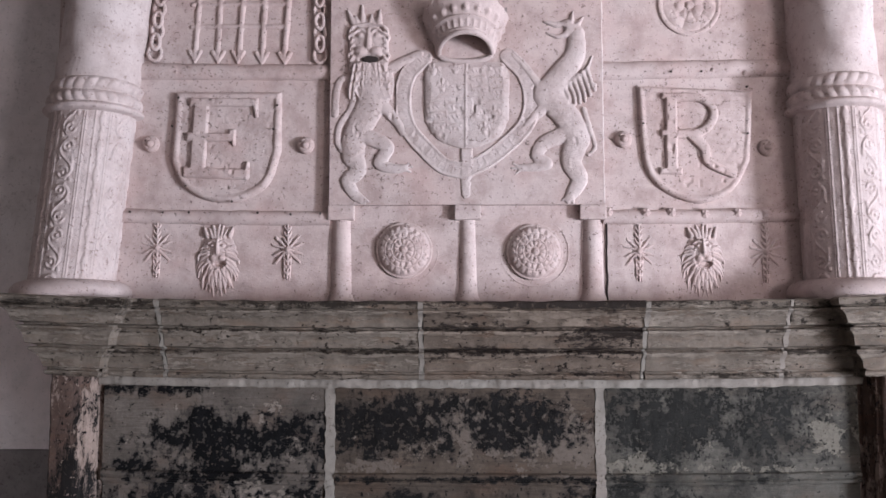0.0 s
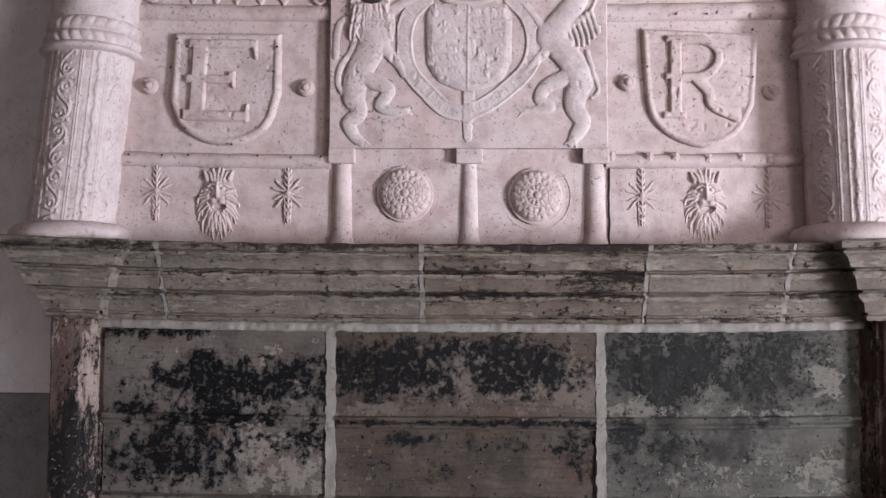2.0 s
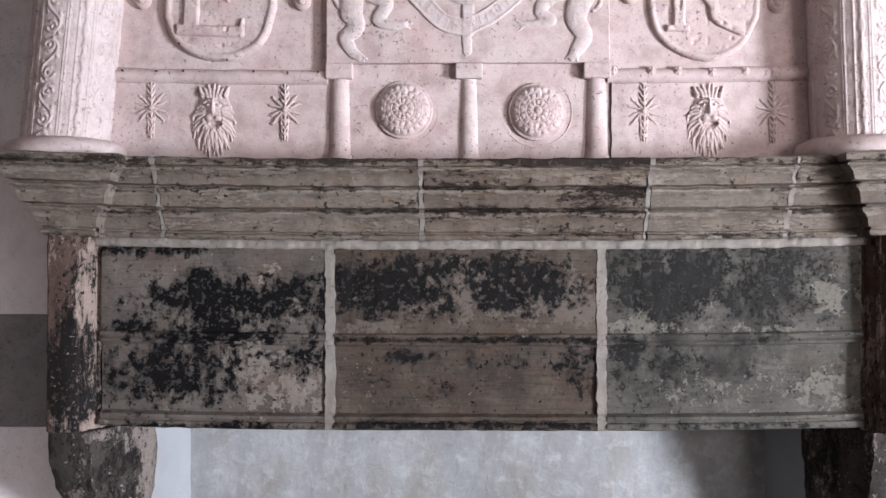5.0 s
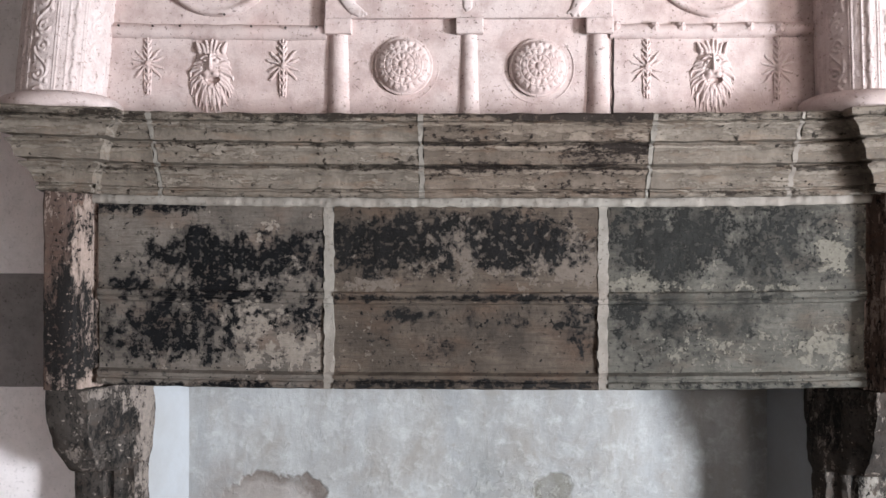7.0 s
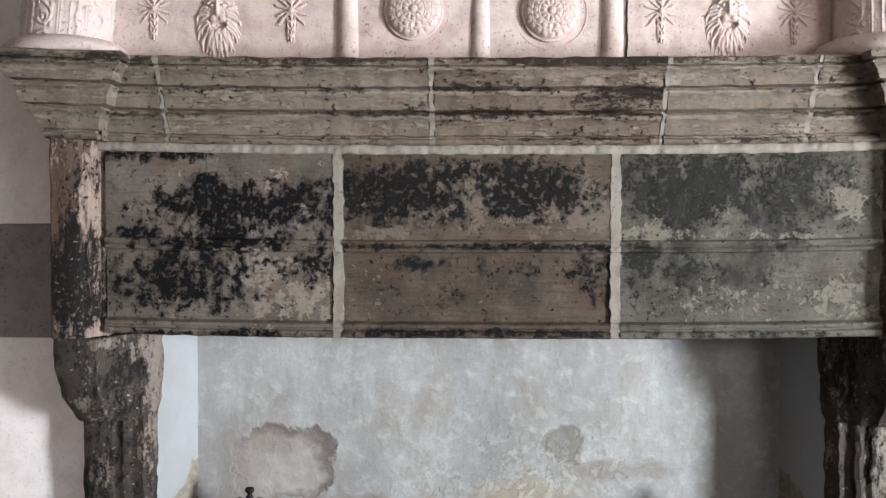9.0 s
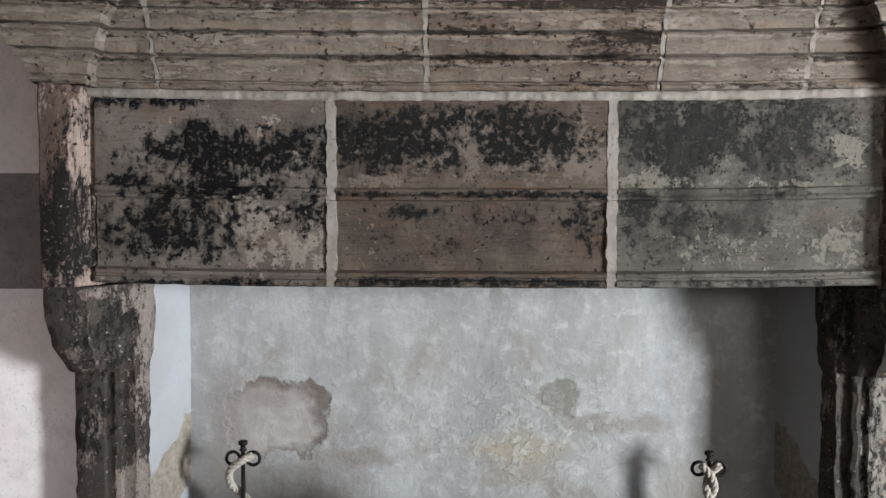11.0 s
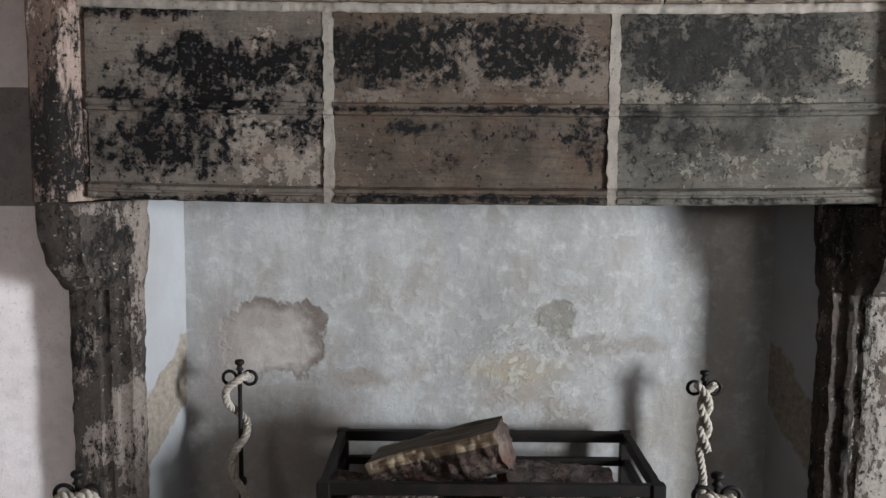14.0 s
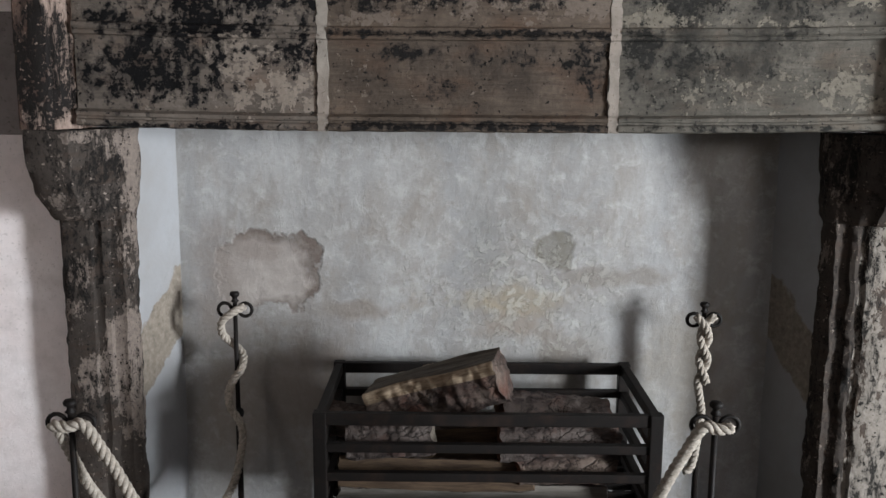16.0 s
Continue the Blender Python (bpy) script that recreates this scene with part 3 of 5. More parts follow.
def reveal_wash():
    m, nt, b = material("reveal_whitewash", 0.85)
    v = coords(nt)
    mid, fine = fbm(nt, v, 5, 5, 0.6), fbm(nt, v, 50, 5, 0.7)
    c = blend(nt, steps(nt, mid, 0.35, 0.7), (0.29, 0.293, 0.305), (0.245, 0.238, 0.235))
    bare = blend(nt, steps(nt, fine, 0.3, 0.7), (0.13, 0.11, 0.09), (0.27, 0.23, 0.19))
    sep = nt.nodes.new("ShaderNodeSeparateXYZ")
    nt.links.new(v, sep.inputs[0])
    level = sums(nt, "SUBTRACT", sep.outputs[2], sums(nt, "MULTIPLY", sums(nt, "SUBTRACT", sep.outputs[1], 2.69), 0.9))
    level = sums(nt, "ADD", level, sums(nt, "MULTIPLY", sums(nt, "SUBTRACT", fbm(nt, v, 11, 5), 0.5), 0.12))
    off = sums(nt, "ABSOLUTE", sums(nt, "SUBTRACT", level, 0.70), 0.0)
    c = blend(nt, steps(nt, off, 0.122, 0.112), c, bare)
    nt.links.new(c, b.inputs["Base Color"])
    relief_bump(nt, b, sums(nt, "ADD", mid, fine), 0.5, 0.006)
    return m


FIREWALL, REVEAL = firewall(), reveal_wash()


def setting(name, geo, mat, label, category="wall"):
    return tagged(new(name, mesh_of(name, *geo, mat, False)), label, category, kind="structure")


def uneven_sheet(x0, x1, z0, z1, y, amp, back, step=0.04):
    """An upright sheet with a soft uneven face towards -y and a flat back."""
    nx, nz = max(2, int((x1 - x0) / step)), max(2, int((z1 - z0) / step))
    v, f = [], []
    for j in range(nz + 1):
        for i in range(nx + 1):
            x, z = x0 + (x1 - x0) * i / nx, z0 + (z1 - z0) * j / nz
            v.append((x, y + amp * noise.noise(Vector((x * 3, 1.7, z * 3))) + 0.4 * amp * noise.noise(Vector((x * 11, 4, z * 11))), z))
    for j in range(nz):
        for i in range(nx):
            a = j * (nx + 1) + i
            f.append((a, a + 1, a + nx + 2, a + nx + 1))
    return joined([(v, f), box(x0, x1, y + 2 * amp + 0.002, back, z0, z1)])


setting("floor", box(-3.4, 6.8, -3.4, 3.2, -0.2, 0.0), FLOOR, "dark grey worn slate floor of the chamber", "floor")
setting("ceiling", box(-3.4, 6.8, -3.4, 3.2, 3.6, 3.8), BARE, "plain brown-grey plaster ceiling", "ceiling")
tagged(new("wall_north", shade_by_angle(mesh_of("wall_north", *joined([
    uneven_sheet(-3.2, -1.0, 0, 3.6, NORTH, 0.006, 3.1), uneven_sheet(1.215, 6.6, 0, 3.6, NORTH, 0.006, 3.1),
    box(-1.0, 1.215, NORTH + 0.02, 3.1, 1.75, 3.6)]), WALL, False))), "pale grey uneven plastered wall behind the chimneypiece", "wall", kind="structure")
tagged(new("fireback_wall", shade_by_angle(mesh_of("fireback_wall", *uneven_sheet(-1.0, 1.215, 0, 1.75, BACK, 0.007, 3.1), FIREWALL, False))),
       "whitewashed fireback wall with stained and flaked patches", "wall", kind="structure")


def reveal(side):
    xs = lambda x: x if side < 0 else 2 * MID - x
    v = []
    for z in np.linspace(0, 1.75, 30):
        for x, y in ((-0.937, 2.575), (-0.848, 2.80), (-1.0, 2.80), (-1.0, 2.575)):
            k = 0.006 * noise.noise(Vector((x * 4, y * 4, z * 5 + side)))
            v.append((xs(x + k), y, z))
    f = [(i * 4 + k, i * 4 + (k + 1) % 4, i * 4 + 4 + (k + 1) % 4, i * 4 + 4 + k) for i in range(29) for k in range(4)]
    return v, f


for side, word in ((-1, "west"), (1, "east")):
    ob = new("fireplace_reveal_" + word, shade_by_angle(mesh_of("fireplace_reveal", *reveal(side), REVEAL, False), 30))
    tagged(ob, "whitewashed splayed fireplace reveal with bare stone showing", "wall", kind="structure")
setting("wall_east", joined([box(6.6, 6.8, -3.4, -2.2, 0, 3.6), box(6.6, 6.8, -0.5, 3.1, 0, 3.6), box(6.6, 6.8, -2.2, -0.5, 0, 0.1),
                             box(6.6, 6.8, -2.2, -0.5, 2.3, 3.6)]), BARE, "plain plastered side wall with a tall window opening")
# the low opening is only there for the added west fill lamp
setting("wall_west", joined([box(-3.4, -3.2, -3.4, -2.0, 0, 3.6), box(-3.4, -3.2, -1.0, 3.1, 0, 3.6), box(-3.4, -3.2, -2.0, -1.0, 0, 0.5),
                             box(-3.4, -3.2, -2.0, -1.0, 1.4, 3.6)]), BARE, "plain plastered side wall with an added low opening for the fill lamp")
setting("wall_south", joined([box(-3.2, -0.4, -3.4, -3.2, 0, 3.6), box(1.6, 3.8, -3.4, -3.2, 0, 3.6), box(5.4, 6.6, -3.4, -3.2, 0, 3.6), box(-0.4, 1.6, -3.4, -3.2, 0, 1.6), box(-0.4, 1.6, -3.4, -3.2, 2.8, 3.6),
                              box(3.8, 5.4, -3.4, -3.2, 0, 2.0), box(3.8, 5.4, -3.4, -3.2, 3.2, 3.6)]), BARE, "plain plastered wall with a window opening and an added fill-lamp opening")
setting("hearth", box(-1.3, 1.5, 1.6, 2.9, 0.0, 0.03), FLOOR, "low dark stone hearth slab before the fireplace", "hearth")
blk = new("wall_stone", bevelled("wall_stone", [box(-1.75, -1.15, NORTH - 0.014, NORTH + 0.2, 1.325, 1.68)], GREYSTONE, 0.008))
tagged(blk, "dark sooty stone block set flush in the pale wall", "stone block", kind="structure")

# ---- the stone chimneypiece ----
chimney = thing("chimneypiece", (MID, 2.5, 0.03), "sooty grey-black stone chimneypiece with moulded cornice and corbels", "fireplace")

CORNICE_PROF = [(-0.15, 1.908), (0.006, 1.908), (0.012, 1.914), (0.011, 1.922), (0.004, 1.926), (0.004, 1.930), (0.016, 1.933), (0.018, 1.945), (0.021, 1.958),
                (0.029, 1.970), (0.042, 1.978), (0.047, 1.984), (0.045, 1.989), (0.030, 1.990), (0.029, 1.996), (0.040, 1.998), (0.053, 2.001), (0.056, 2.010),
                (0.057, 2.024), (0.064, 2.037), (0.074, 2.044), (0.075, 2.051), (0.058, 2.053), (0.058, 2.059), (0.070, 2.061), (0.082, 2.063), (0.084, 2.072),
                (0.089, 2.086), (0.100, 2.098), (0.113, 2.104), (0.113, 2.109), (0.104, 2.111), (0.105, 2.114), (0.120, 2.116), (0.122, 2.132), (0.117, 2.137), (-0.15, 2.137)]
LINTEL_PROF = [(-0.16, 1.350), (0.004, 1.350), (0.011, 1.354), (0.013, 1.362), (0.010, 1.369), (0.003, 1.372), (0.003, 1.377), (0.010, 1.380), (0.011, 1.390),
               (0.002, 1.394), (-0.008, 1.398), (-0.009, 1.45), (-0.008, 1.52), (-0.008, 1.588), (-0.004, 1.597), (0.006, 1.600), (0.008, 1.607), (0.004, 1.612),
               (0.009, 1.615), (0.012, 1.622), (0.010, 1.630), (0.001, 1.635), (0.0, 1.70), (0.001, 1.80), (0.0, 1.872), (-0.006, 1.884), (-0.16, 1.884)]
base = FACE - 0.01
W0, W1 = -1.146, 2 * MID + 1.146
LEFT = [(W0, 2.578), (W0, 2.325), (-1.012, 2.325), (-1.012, base), (-0.83, base)]
RIGHT = [(1.006, base), (2 * MID + 1.012, base), (2 * MID + 1.012, 2.325), (W1, 2.325), (W1, 2.578)]
stones = [(LEFT, CORNICE), ([(-0.815, base), (-0.068, base)], CORNICE), ([(-0.052, base), (0.585, base)], CORNICE_DARK),
          ([(0.599, base), (0.992, base)], CORNICE), (RIGHT, CORNICE)]
for n, (plan, mat) in enumerate(stones):
    part("cornice_stone", shade_by_angle(swept("cornice_stone", plan, CORNICE_PROF, mat, 0.0042, 0.014, n * 3.1), 30), chimney, "moulded stone of the cornice")
filler = [(o + 0.001 if o > 0 else o, z) for o, z in CORNICE_PROF]
for x in (-0.8225, -0.06, 0.592, 0.999):
    part("mortar_joint", shade_by_angle(swept("mortar_joint", [(x - 0.0065, base), (x + 0.0065, base)], resampled(filler), MORTAR, 0.003, 0.004, x, 0.007), 50), chimney, "pale lime mortar joint")
for n, (x0, x1, mat) in enumerate(((-1.012, -0.346, LINTEL_A), (-0.318, 0.454, LINTEL_B), (0.482, 2 * MID + 1.012, LINTEL_C))):
    part("lintel_stone", shade_by_angle(swept("lintel_stone", [(x0, FACE), (x1, FACE)], resampled(LINTEL_PROF, 0.016), mat, 0.0026, 0.016, n * 5.7), 30), chimney,
         ("grey lintel stone with flaking black paint", "brown lintel stone with black flakes", "slate-grey lintel stone with pale scars")[n])
joint = [(max(min(o, 0.006), -0.004) + 0.002 if o > -0.1 else o, z) for o, z in LINTEL_PROF]
for x in (-0.332, 0.468):
    part("mortar_joint", shade_by_angle(swept("mortar_joint", [(x - 0.0142, FACE), (x + 0.0142, FACE)], resampled(joint, 0.008), MORTAR, 0.0025, 0.005, x, 0.0055), 50), chimney)
bed = [(-0.15, 1.880), (-0.004, 1.882), (0.000, 1.887), (0.001, 1.894), (0.001, 1.902), (-0.004, 1.910), (-0.15, 1.912)]
part("mortar_bed", shade_by_angle(swept("mortar_bed", [(-1.04, FACE), (2 * MID + 1.04, FACE)], bed, MORTAR, 0.0055, 0.006), 50), chimney, "pale lime mortar bed")


def flank(side):
    """Pier beside the lintel, corbel and jamb under it, with one moulded plan."""
    xs = lambda pts: [(x if side < 0 else 2 * MID - x, y) for x, y in pts]

    def plan(front, out=0.0, top=0.0):
        inner = -0.930
        ring = [(-1.132 - out, 2.60), (-1.132 - out, front + 0.022), (-1.122 - out, front + 0.006), (-1.100, front), (-1.062, front), (-1.040, front + 0.004), (-1.034, front + 0.015),
                (-1.022, front + 0.017), (-1.008, front + 0.011), (-0.994, front + 0.017), (-0.988, front + 0.030), (-0.970, front + 0.035),
                (-0.952, front + 0.030), (-0.940, front + 0.042), (inner, front + 0.060), (inner, 2.60)]
        bent = []
        for x, y in ring:
            w = min(1.0, max(0.0, (-0.955 - x) / 0.085))
            bent.append((x - 0.034 * top * w if x < -1.04 else x + 0.02 * top * (1 - w), y + (1 - w) * (2.5 - front) if y < 2.59 else y))
        return xs(bent)
    zs = np.linspace(0.03, 1.085, 90)
    low = [(z, plan(2.50, 0.0 if side < 0 else 0.04)) for z in zs]
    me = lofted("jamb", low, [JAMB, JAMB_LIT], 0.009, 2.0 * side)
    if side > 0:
        # east jamb only: front faces take the wash with light painted in
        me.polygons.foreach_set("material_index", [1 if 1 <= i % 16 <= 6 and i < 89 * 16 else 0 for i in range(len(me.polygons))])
    part("jamb", me, chimney, "sooty moulded jamb" if side < 0 else "sooty jamb with flaking pale wash and painted light on its face")
    high = []
    for k in range(33):
        a = (k / 32) ** 1.3
        z = 1.082 + 0.266 * a
        swell = math.sin(math.pi / 2 * min(1.0, a / 0.85)) ** 0.8
        front = 2.478 - 0.098 * swell
        high.append((z, plan(front, 0.004, swell)))
    part("corbel", lofted("corbel", high, JAMB, 0.011, 5.0 * side), chimney, "rounded black stone corbel")
    ring = xs([(-1.150, 2.60), (-1.150, 2.345), (-1.142, 2.334), (-1.100, 2.331), (-1.066, 2.334), (-1.058, 2.341), (-1.056, 2.352), (-1.046, 2.356), (-1.042, 2.372),
               (-1.048, 2.378), (-1.032, 2.392), (-1.028, 2.41), (-1.014, 2.412), (-1.014, 2.60)])
    part("pier", lofted("pier", [(z, ring) for z in np.linspace(1.352, 1.932, 28)], PIER, 0.004, 8.0 * side), chimney, "worn pier with flaking pinkish paint")


flank(-1)
flank(1)

# ---- the plaster overmantel ----
over = thing("overmantel", (MID, 2.5, 2.14), "pink modelled plaster overmantel with royal arms in relief", "overmantel")
part("panel", shade_by_angle(mesh_of("panel", *uneven_sheet(-1.2, 1.41, 2.137, 3.6, PANEL, 0.0035, 2.59, 0.02), PLASTER, False)), over, "pink pitted plaster ground")
PX0, PX1, PZ, PLAQUE = -0.343, 0.489, 2.434, 2.394
plaque_me = mesh_of("arms_panel", *uneven_sheet(PX0, PX1, PZ, 3.6, PLAQUE, 0.003, PANEL + 0.01, 0.015), PLASTER, False)
plaque = part("arms_panel", shade_by_angle(plaque_me), over, "raised square plaster panel of the royal arms")


def moulding(name, x0, x1, z0, z1, deep, label=""):
    n = 7
    prof = [(-0.02, z0)] + [(deep * math.sin(math.pi * k / n) ** 0.6, z0 + (z1 - z0) * k / n) for k in range(n + 1)] + [(-0.02, z1)]
    return part(name, shade_by_angle(swept(name, [(x0, PANEL), (x1, PANEL)], prof, PLASTER, 0.003, 0.02, x0), 50), over, label)


moulding("string_moulding", -0.975, PX0, 2.825, 2.878, 0.018, "worn horizontal plaster moulding")
moulding("string_moulding", PX1, 1.08, 2.825, 2.882, 0.018)
moulding("string_moulding", -0.985, PX0, 2.372, 2.418, 0.018)
moulding("string_moulding", PX1, 1.08, 2.374, 2.420, 0.018)


def small_rosette(name, r, h, petals):
    q = Relief(-r, r, -r, r, 0.002)
    th, d = np.arctan2(q.Z, q.X), np.hypot(q.X, q.Z) / r
    q.H = h * np.clip(1 - d * d, 0, 1) ** 0.5 * (0.8 + 0.2 * np.cos(petals * th) * (d > 0.35)) + 0.25 * h * (d < 0.3)
    q.lower = 0.75
    q.H[d > 0.97] = 0
    return q.mesh(name, PLASTER)


def knob_boss(r, h):
    q = Relief(-r, r, -r, r, 0.0015)
    d = np.hypot(q.X, q.Z) / r
    q.H = h * np.clip(1 - d * d, 0, 1) ** 0.45 + 0.28 * h * np.clip(1 - (d / 0.38) ** 2, 0, 1) ** 0.5 - 0.14 * h * np.clip(1 - ((d - 0.47) / 0.1) ** 2, 0, 1)
    q.lower = 0.6
    q.H[d > 0.97] = 0
    return q.mesh("knob", PLASTER)


STUD, KNOB = small_rosette("stud", 0.015, 0.012, 5), knob_boss(0.027, 0.034)
for x, z in ((0.503, 2.411), (0.617, 2.409), (0.694, 2.409), (0.794, 2.405), (0.893, 2.408), (0.979, 2.405)):
    part("stud", STUD, over, at=(x, PANEL - 0.014, z))
for x, z in ((-0.649, 2.853), (-0.551, 2.852), (-0.468, 2.852), (0.708, 2.852), (0.829, 2.851), (0.928, 2.843), (0.990, 2.843), (-0.825, 2.854)):
    part("stud", STUD, over, at=(x, PANEL - 0.012, z)).scale = (0.55, 0.8, 0.55)
for x, z in ((-0.900, 2.628), (-0.421, 2.622), (0.555, 2.637), (0.991, 2.609)):
    part("knob", KNOB, over, at=(x, PANEL, z))

# drilled holes with dark plugs
PLUG_AND_SHADE = material("dark_plug_and_shade", 0.9)[0]
PLUG_AND_SHADE.node_tree.nodes["Principled BSDF"].inputs["Base Color"].default_value = (0.03, 0.022, 0.02, 1)
plug_me = mesh_of("plug", *turned(0, 0, [(0.0035, 0.0), (0.0032, 0.004), (0.002, 0.005)], 7), PLUG_AND_SHADE)
for x, z in ((-0.953, 2.415), (-0.852, 2.413), (-0.772, 2.413), (-0.562, 2.411), (-0.461, 2.407), (-0.370, 2.409), (-0.813, 2.770), (-0.831, 2.681), (-0.507, 2.745), (-0.518, 2.670), (-0.784, 2.495), (-0.641, 2.446),
             (0.614, 2.683), (0.929, 2.651), (0.930, 2.795), (0.702, 2.844), (0.794, 2.844)):
    ob = part("plug", plug_me, over, at=(x, PANEL - 0.019, z))
    ob.rotation_euler = (math.pi / 2, 0, 0)


def bar(a, b, wide):
    """Outline of a straight bar from a to b."""
    a, b = np.array(a), np.array(b)
    d = (b - a) / np.hypot(*(b - a)) * wide / 2
    n = np.array((-d[1], d[0]))
    return [tuple(a + n), tuple(b + n), tuple(b - n), tuple(a - n)]


# initial shields
q = Relief(-0.87, -0.49, 2.41, 2.82)
q.lower = 0.6
outline = [tuple(c) for c in curve_through([(-0.834, 2.575), (-0.806, 2.509), (-0.745, 2.460), (-0.661, 2.444), (-0.589, 2.460), (-0.527, 2.508), (-0.497, 2.600)], 4)] + [(-0.495, 2.789), (-0.824, 2.791)]
q.plate(outline, 0.020, 0.010, 0.026, 0.009)
shield = part("initial_shield", q.mesh("initial_shield", PLASTER, PANEL), over, "plaster shield with a raised rim")
q = Relief(-0.84, -0.53, 2.46, 2.8, 0.0025)
q.lower = 0.6
for a, b, w in (((-0.742, 2.766), (-0.752, 2.530), 0.050), ((-0.780, 2.757), (-0.572, 2.755), 0.030), ((-0.788, 2.648), (-0.640, 2.645), 0.030), ((-0.797, 2.538), (-0.594, 2.530), 0.036)):
    q.plate(bar(a, b, w), 0.020, 0.006)
for x, z, up in ((-0.576, 2.768, -0.062), (-0.644, 2.672, -0.054), (-0.600, 2.516, 0.056)):
    q.plate([(x - 0.016, z), (x + 0.010, z), (x + 0.010, z + up), (x - 0.002, z + up)], 0.020, 0.006)
part("letter_e", q.mesh("letter_e", PLASTER, PANEL - 0.0105), shield, "raised capital letter E")
q = Relief(0.575, 0.97, 2.41, 2.84)
q.lower = 0.6
outline = [tuple(c) for c in curve_through([(0.604, 2.656), (0.617, 2.551), (0.658, 2.487), (0.739, 2.445), (0.811, 2.443), (0.887, 2.481), (0.937, 2.567)], 4)] + [(0.952, 2.786), (0.598, 2.803)]
q.plate(outline, 0.020, 0.010, 0.024, 0.006)
shield = part("initial_shield", q.mesh("initial_shield", PLASTER, PANEL), over, "plaster shield with a raised rim")
q = Relief(0.62, 0.94, 2.46, 2.82, 0.0025)
q.lower = 0.6
for a, b, w in (((0.700, 2.774), (0.698, 2.534), 0.040), ((0.668, 2.770), (0.749, 2.766), 0.022), ((0.665, 2.654), (0.772, 2.654), 0.022), ((0.659, 2.537), (0.731, 2.535), 0.022)):
    q.plate(bar(a, b, w), 0.022, 0.006)
q.stroke([(0.706, 2.765), (0.785, 2.763), (0.825, 2.734), (0.824, 2.692), (0.786, 2.657), (0.713, 2.650)], 0.014, 0.014, 0.022, round_=0.2)
q.stroke([(0.758, 2.650), (0.798, 2.608), (0.810, 2.563), (0.881, 2.526)], 0.018, 0.013, 0.022, round_=0.2)
part("letter_r", q.mesh("letter_r", PLASTER, PANEL - 0.0105), shield, "raised capital letter R")

# heraldic beasts, plain modelled shapes
q = Relief(PX0 + 0.004, 0.0, 2.435, 3.06, 0.0025)
S = q.stroke
S([(-0.308, 2.602), (-0.320, 2.634), (-0.312, 2.683), (-0.276, 2.740), (-0.276, 2.808), (-0.299, 2.829), (-0.322, 2.797), (-0.328, 2.714)], 0.009, 0.012, 0.012, twist=1.9)
S([(-0.247, 2.651), (-0.169, 2.612), (-0.191, 2.561), (-0.142, 2.544), (-0.115, 2.547)], 0.026, 0.012, 0.032, 0.020)
S([(-0.122, 2.547), (-0.101, 2.559)], 0.006, 0.004, 0.014); S([(-0.122, 2.545), (-0.091, 2.549)], 0.006, 0.004, 0.014); S([(-0.122, 2.542), (-0.097, 2.535)], 0.006, 0.004, 0.014)
S([(-0.210, 2.757), (-0.242, 2.696), (-0.268, 2.634), (-0.271, 2.581)], 0.046, 0.034, 0.042, 0.034)
S([(-0.271, 2.590), (-0.257, 2.539), (-0.286, 2.508), (-0.266, 2.466), (-0.242, 2.448)], 0.030, 0.014, 0.032, 0.020)
S([(-0.256, 2.459), (-0.225, 2.445)], 0.008, 0.005, 0.016); S([(-0.253, 2.452), (-0.235, 2.436)], 0.008, 0.005, 0.016)
S([(-0.185, 2.743), (-0.136, 2.686), (-0.120, 2.654)], 0.020, 0.011, 0.030, 0.020)
S([(-0.161, 2.855), (-0.105, 2.885), (-0.067, 2.901)], 0.018, 0.014, 0.026, 0.020); S([(-0.078, 2.892), (-0.064, 2.878)], 0.007, 0.005, 0.018)
q.dome(*(-0.206, 2.807), 0.060, 0.080, 0.046)
q.dome(-0.226, 2.925, 0.058, 0.072, 0.040, 0.35)
q.dome(-0.222, 2.850, 0.058, 0.070, 0.044, 0.5)
for k in range(33):
    u, row = (k % 11) / 10 - 0.5, k // 11
    x, z = -0.222 + (0.092 + 0.012 * row) * u, 2.872 - 0.030 * row - 0.02 * u * u
    w = 0.006 * math.sin(k * 2.3)
    S([(x, z), (x + 0.012 * u + w, z - 0.022), (x + 0.004 * u - w, z - 0.044 - 0.012 * math.cos(3 * u))], 0.0075, 0.0025, 0.058 - 0.004 * row, 0.040 - 0.006 * row)
for s_ in (-1, 1):
    for k in range(7):
        z = 2.985 - 0.019 * k
        S([(-0.226 + s_ * 0.048, z), (-0.226 + s_ * (0.058 + 0.004 * math.sin(k * 2)), z - 0.012), (-0.226 + s_ * 0.056, z - 0.028)], 0.008, 0.003, 0.044, 0.026)
    q.dome(-0.226 + s_ * 0.026, 2.958, 0.013, 0.012, 0.050)
    q.dome(-0.226 + s_ * 0.023, 2.908, 0.026, 0.020, 0.062)
    S([(-0.226 + s_ * 0.010, 2.968), (-0.226 + s_ * 0.026, 2.978), (-0.226 + s_ * 0.044, 2.966)], 0.005, 0.004, 0.052)
S([(-0.226, 2.976), (-0.226, 2.945), (-0.226, 2.924)], 0.009, 0.014, 0.050, 0.066)
q.hollow(-0.220, 2.883, 0.030, 0.011, 0.085)
q.plate([(-0.267, 2.987), (-0.280, 3.019), (-0.250, 3.012), (-0.215, 3.013), (-0.187, 3.021), (-0.181, 2.986)], 0.030, 0.020)
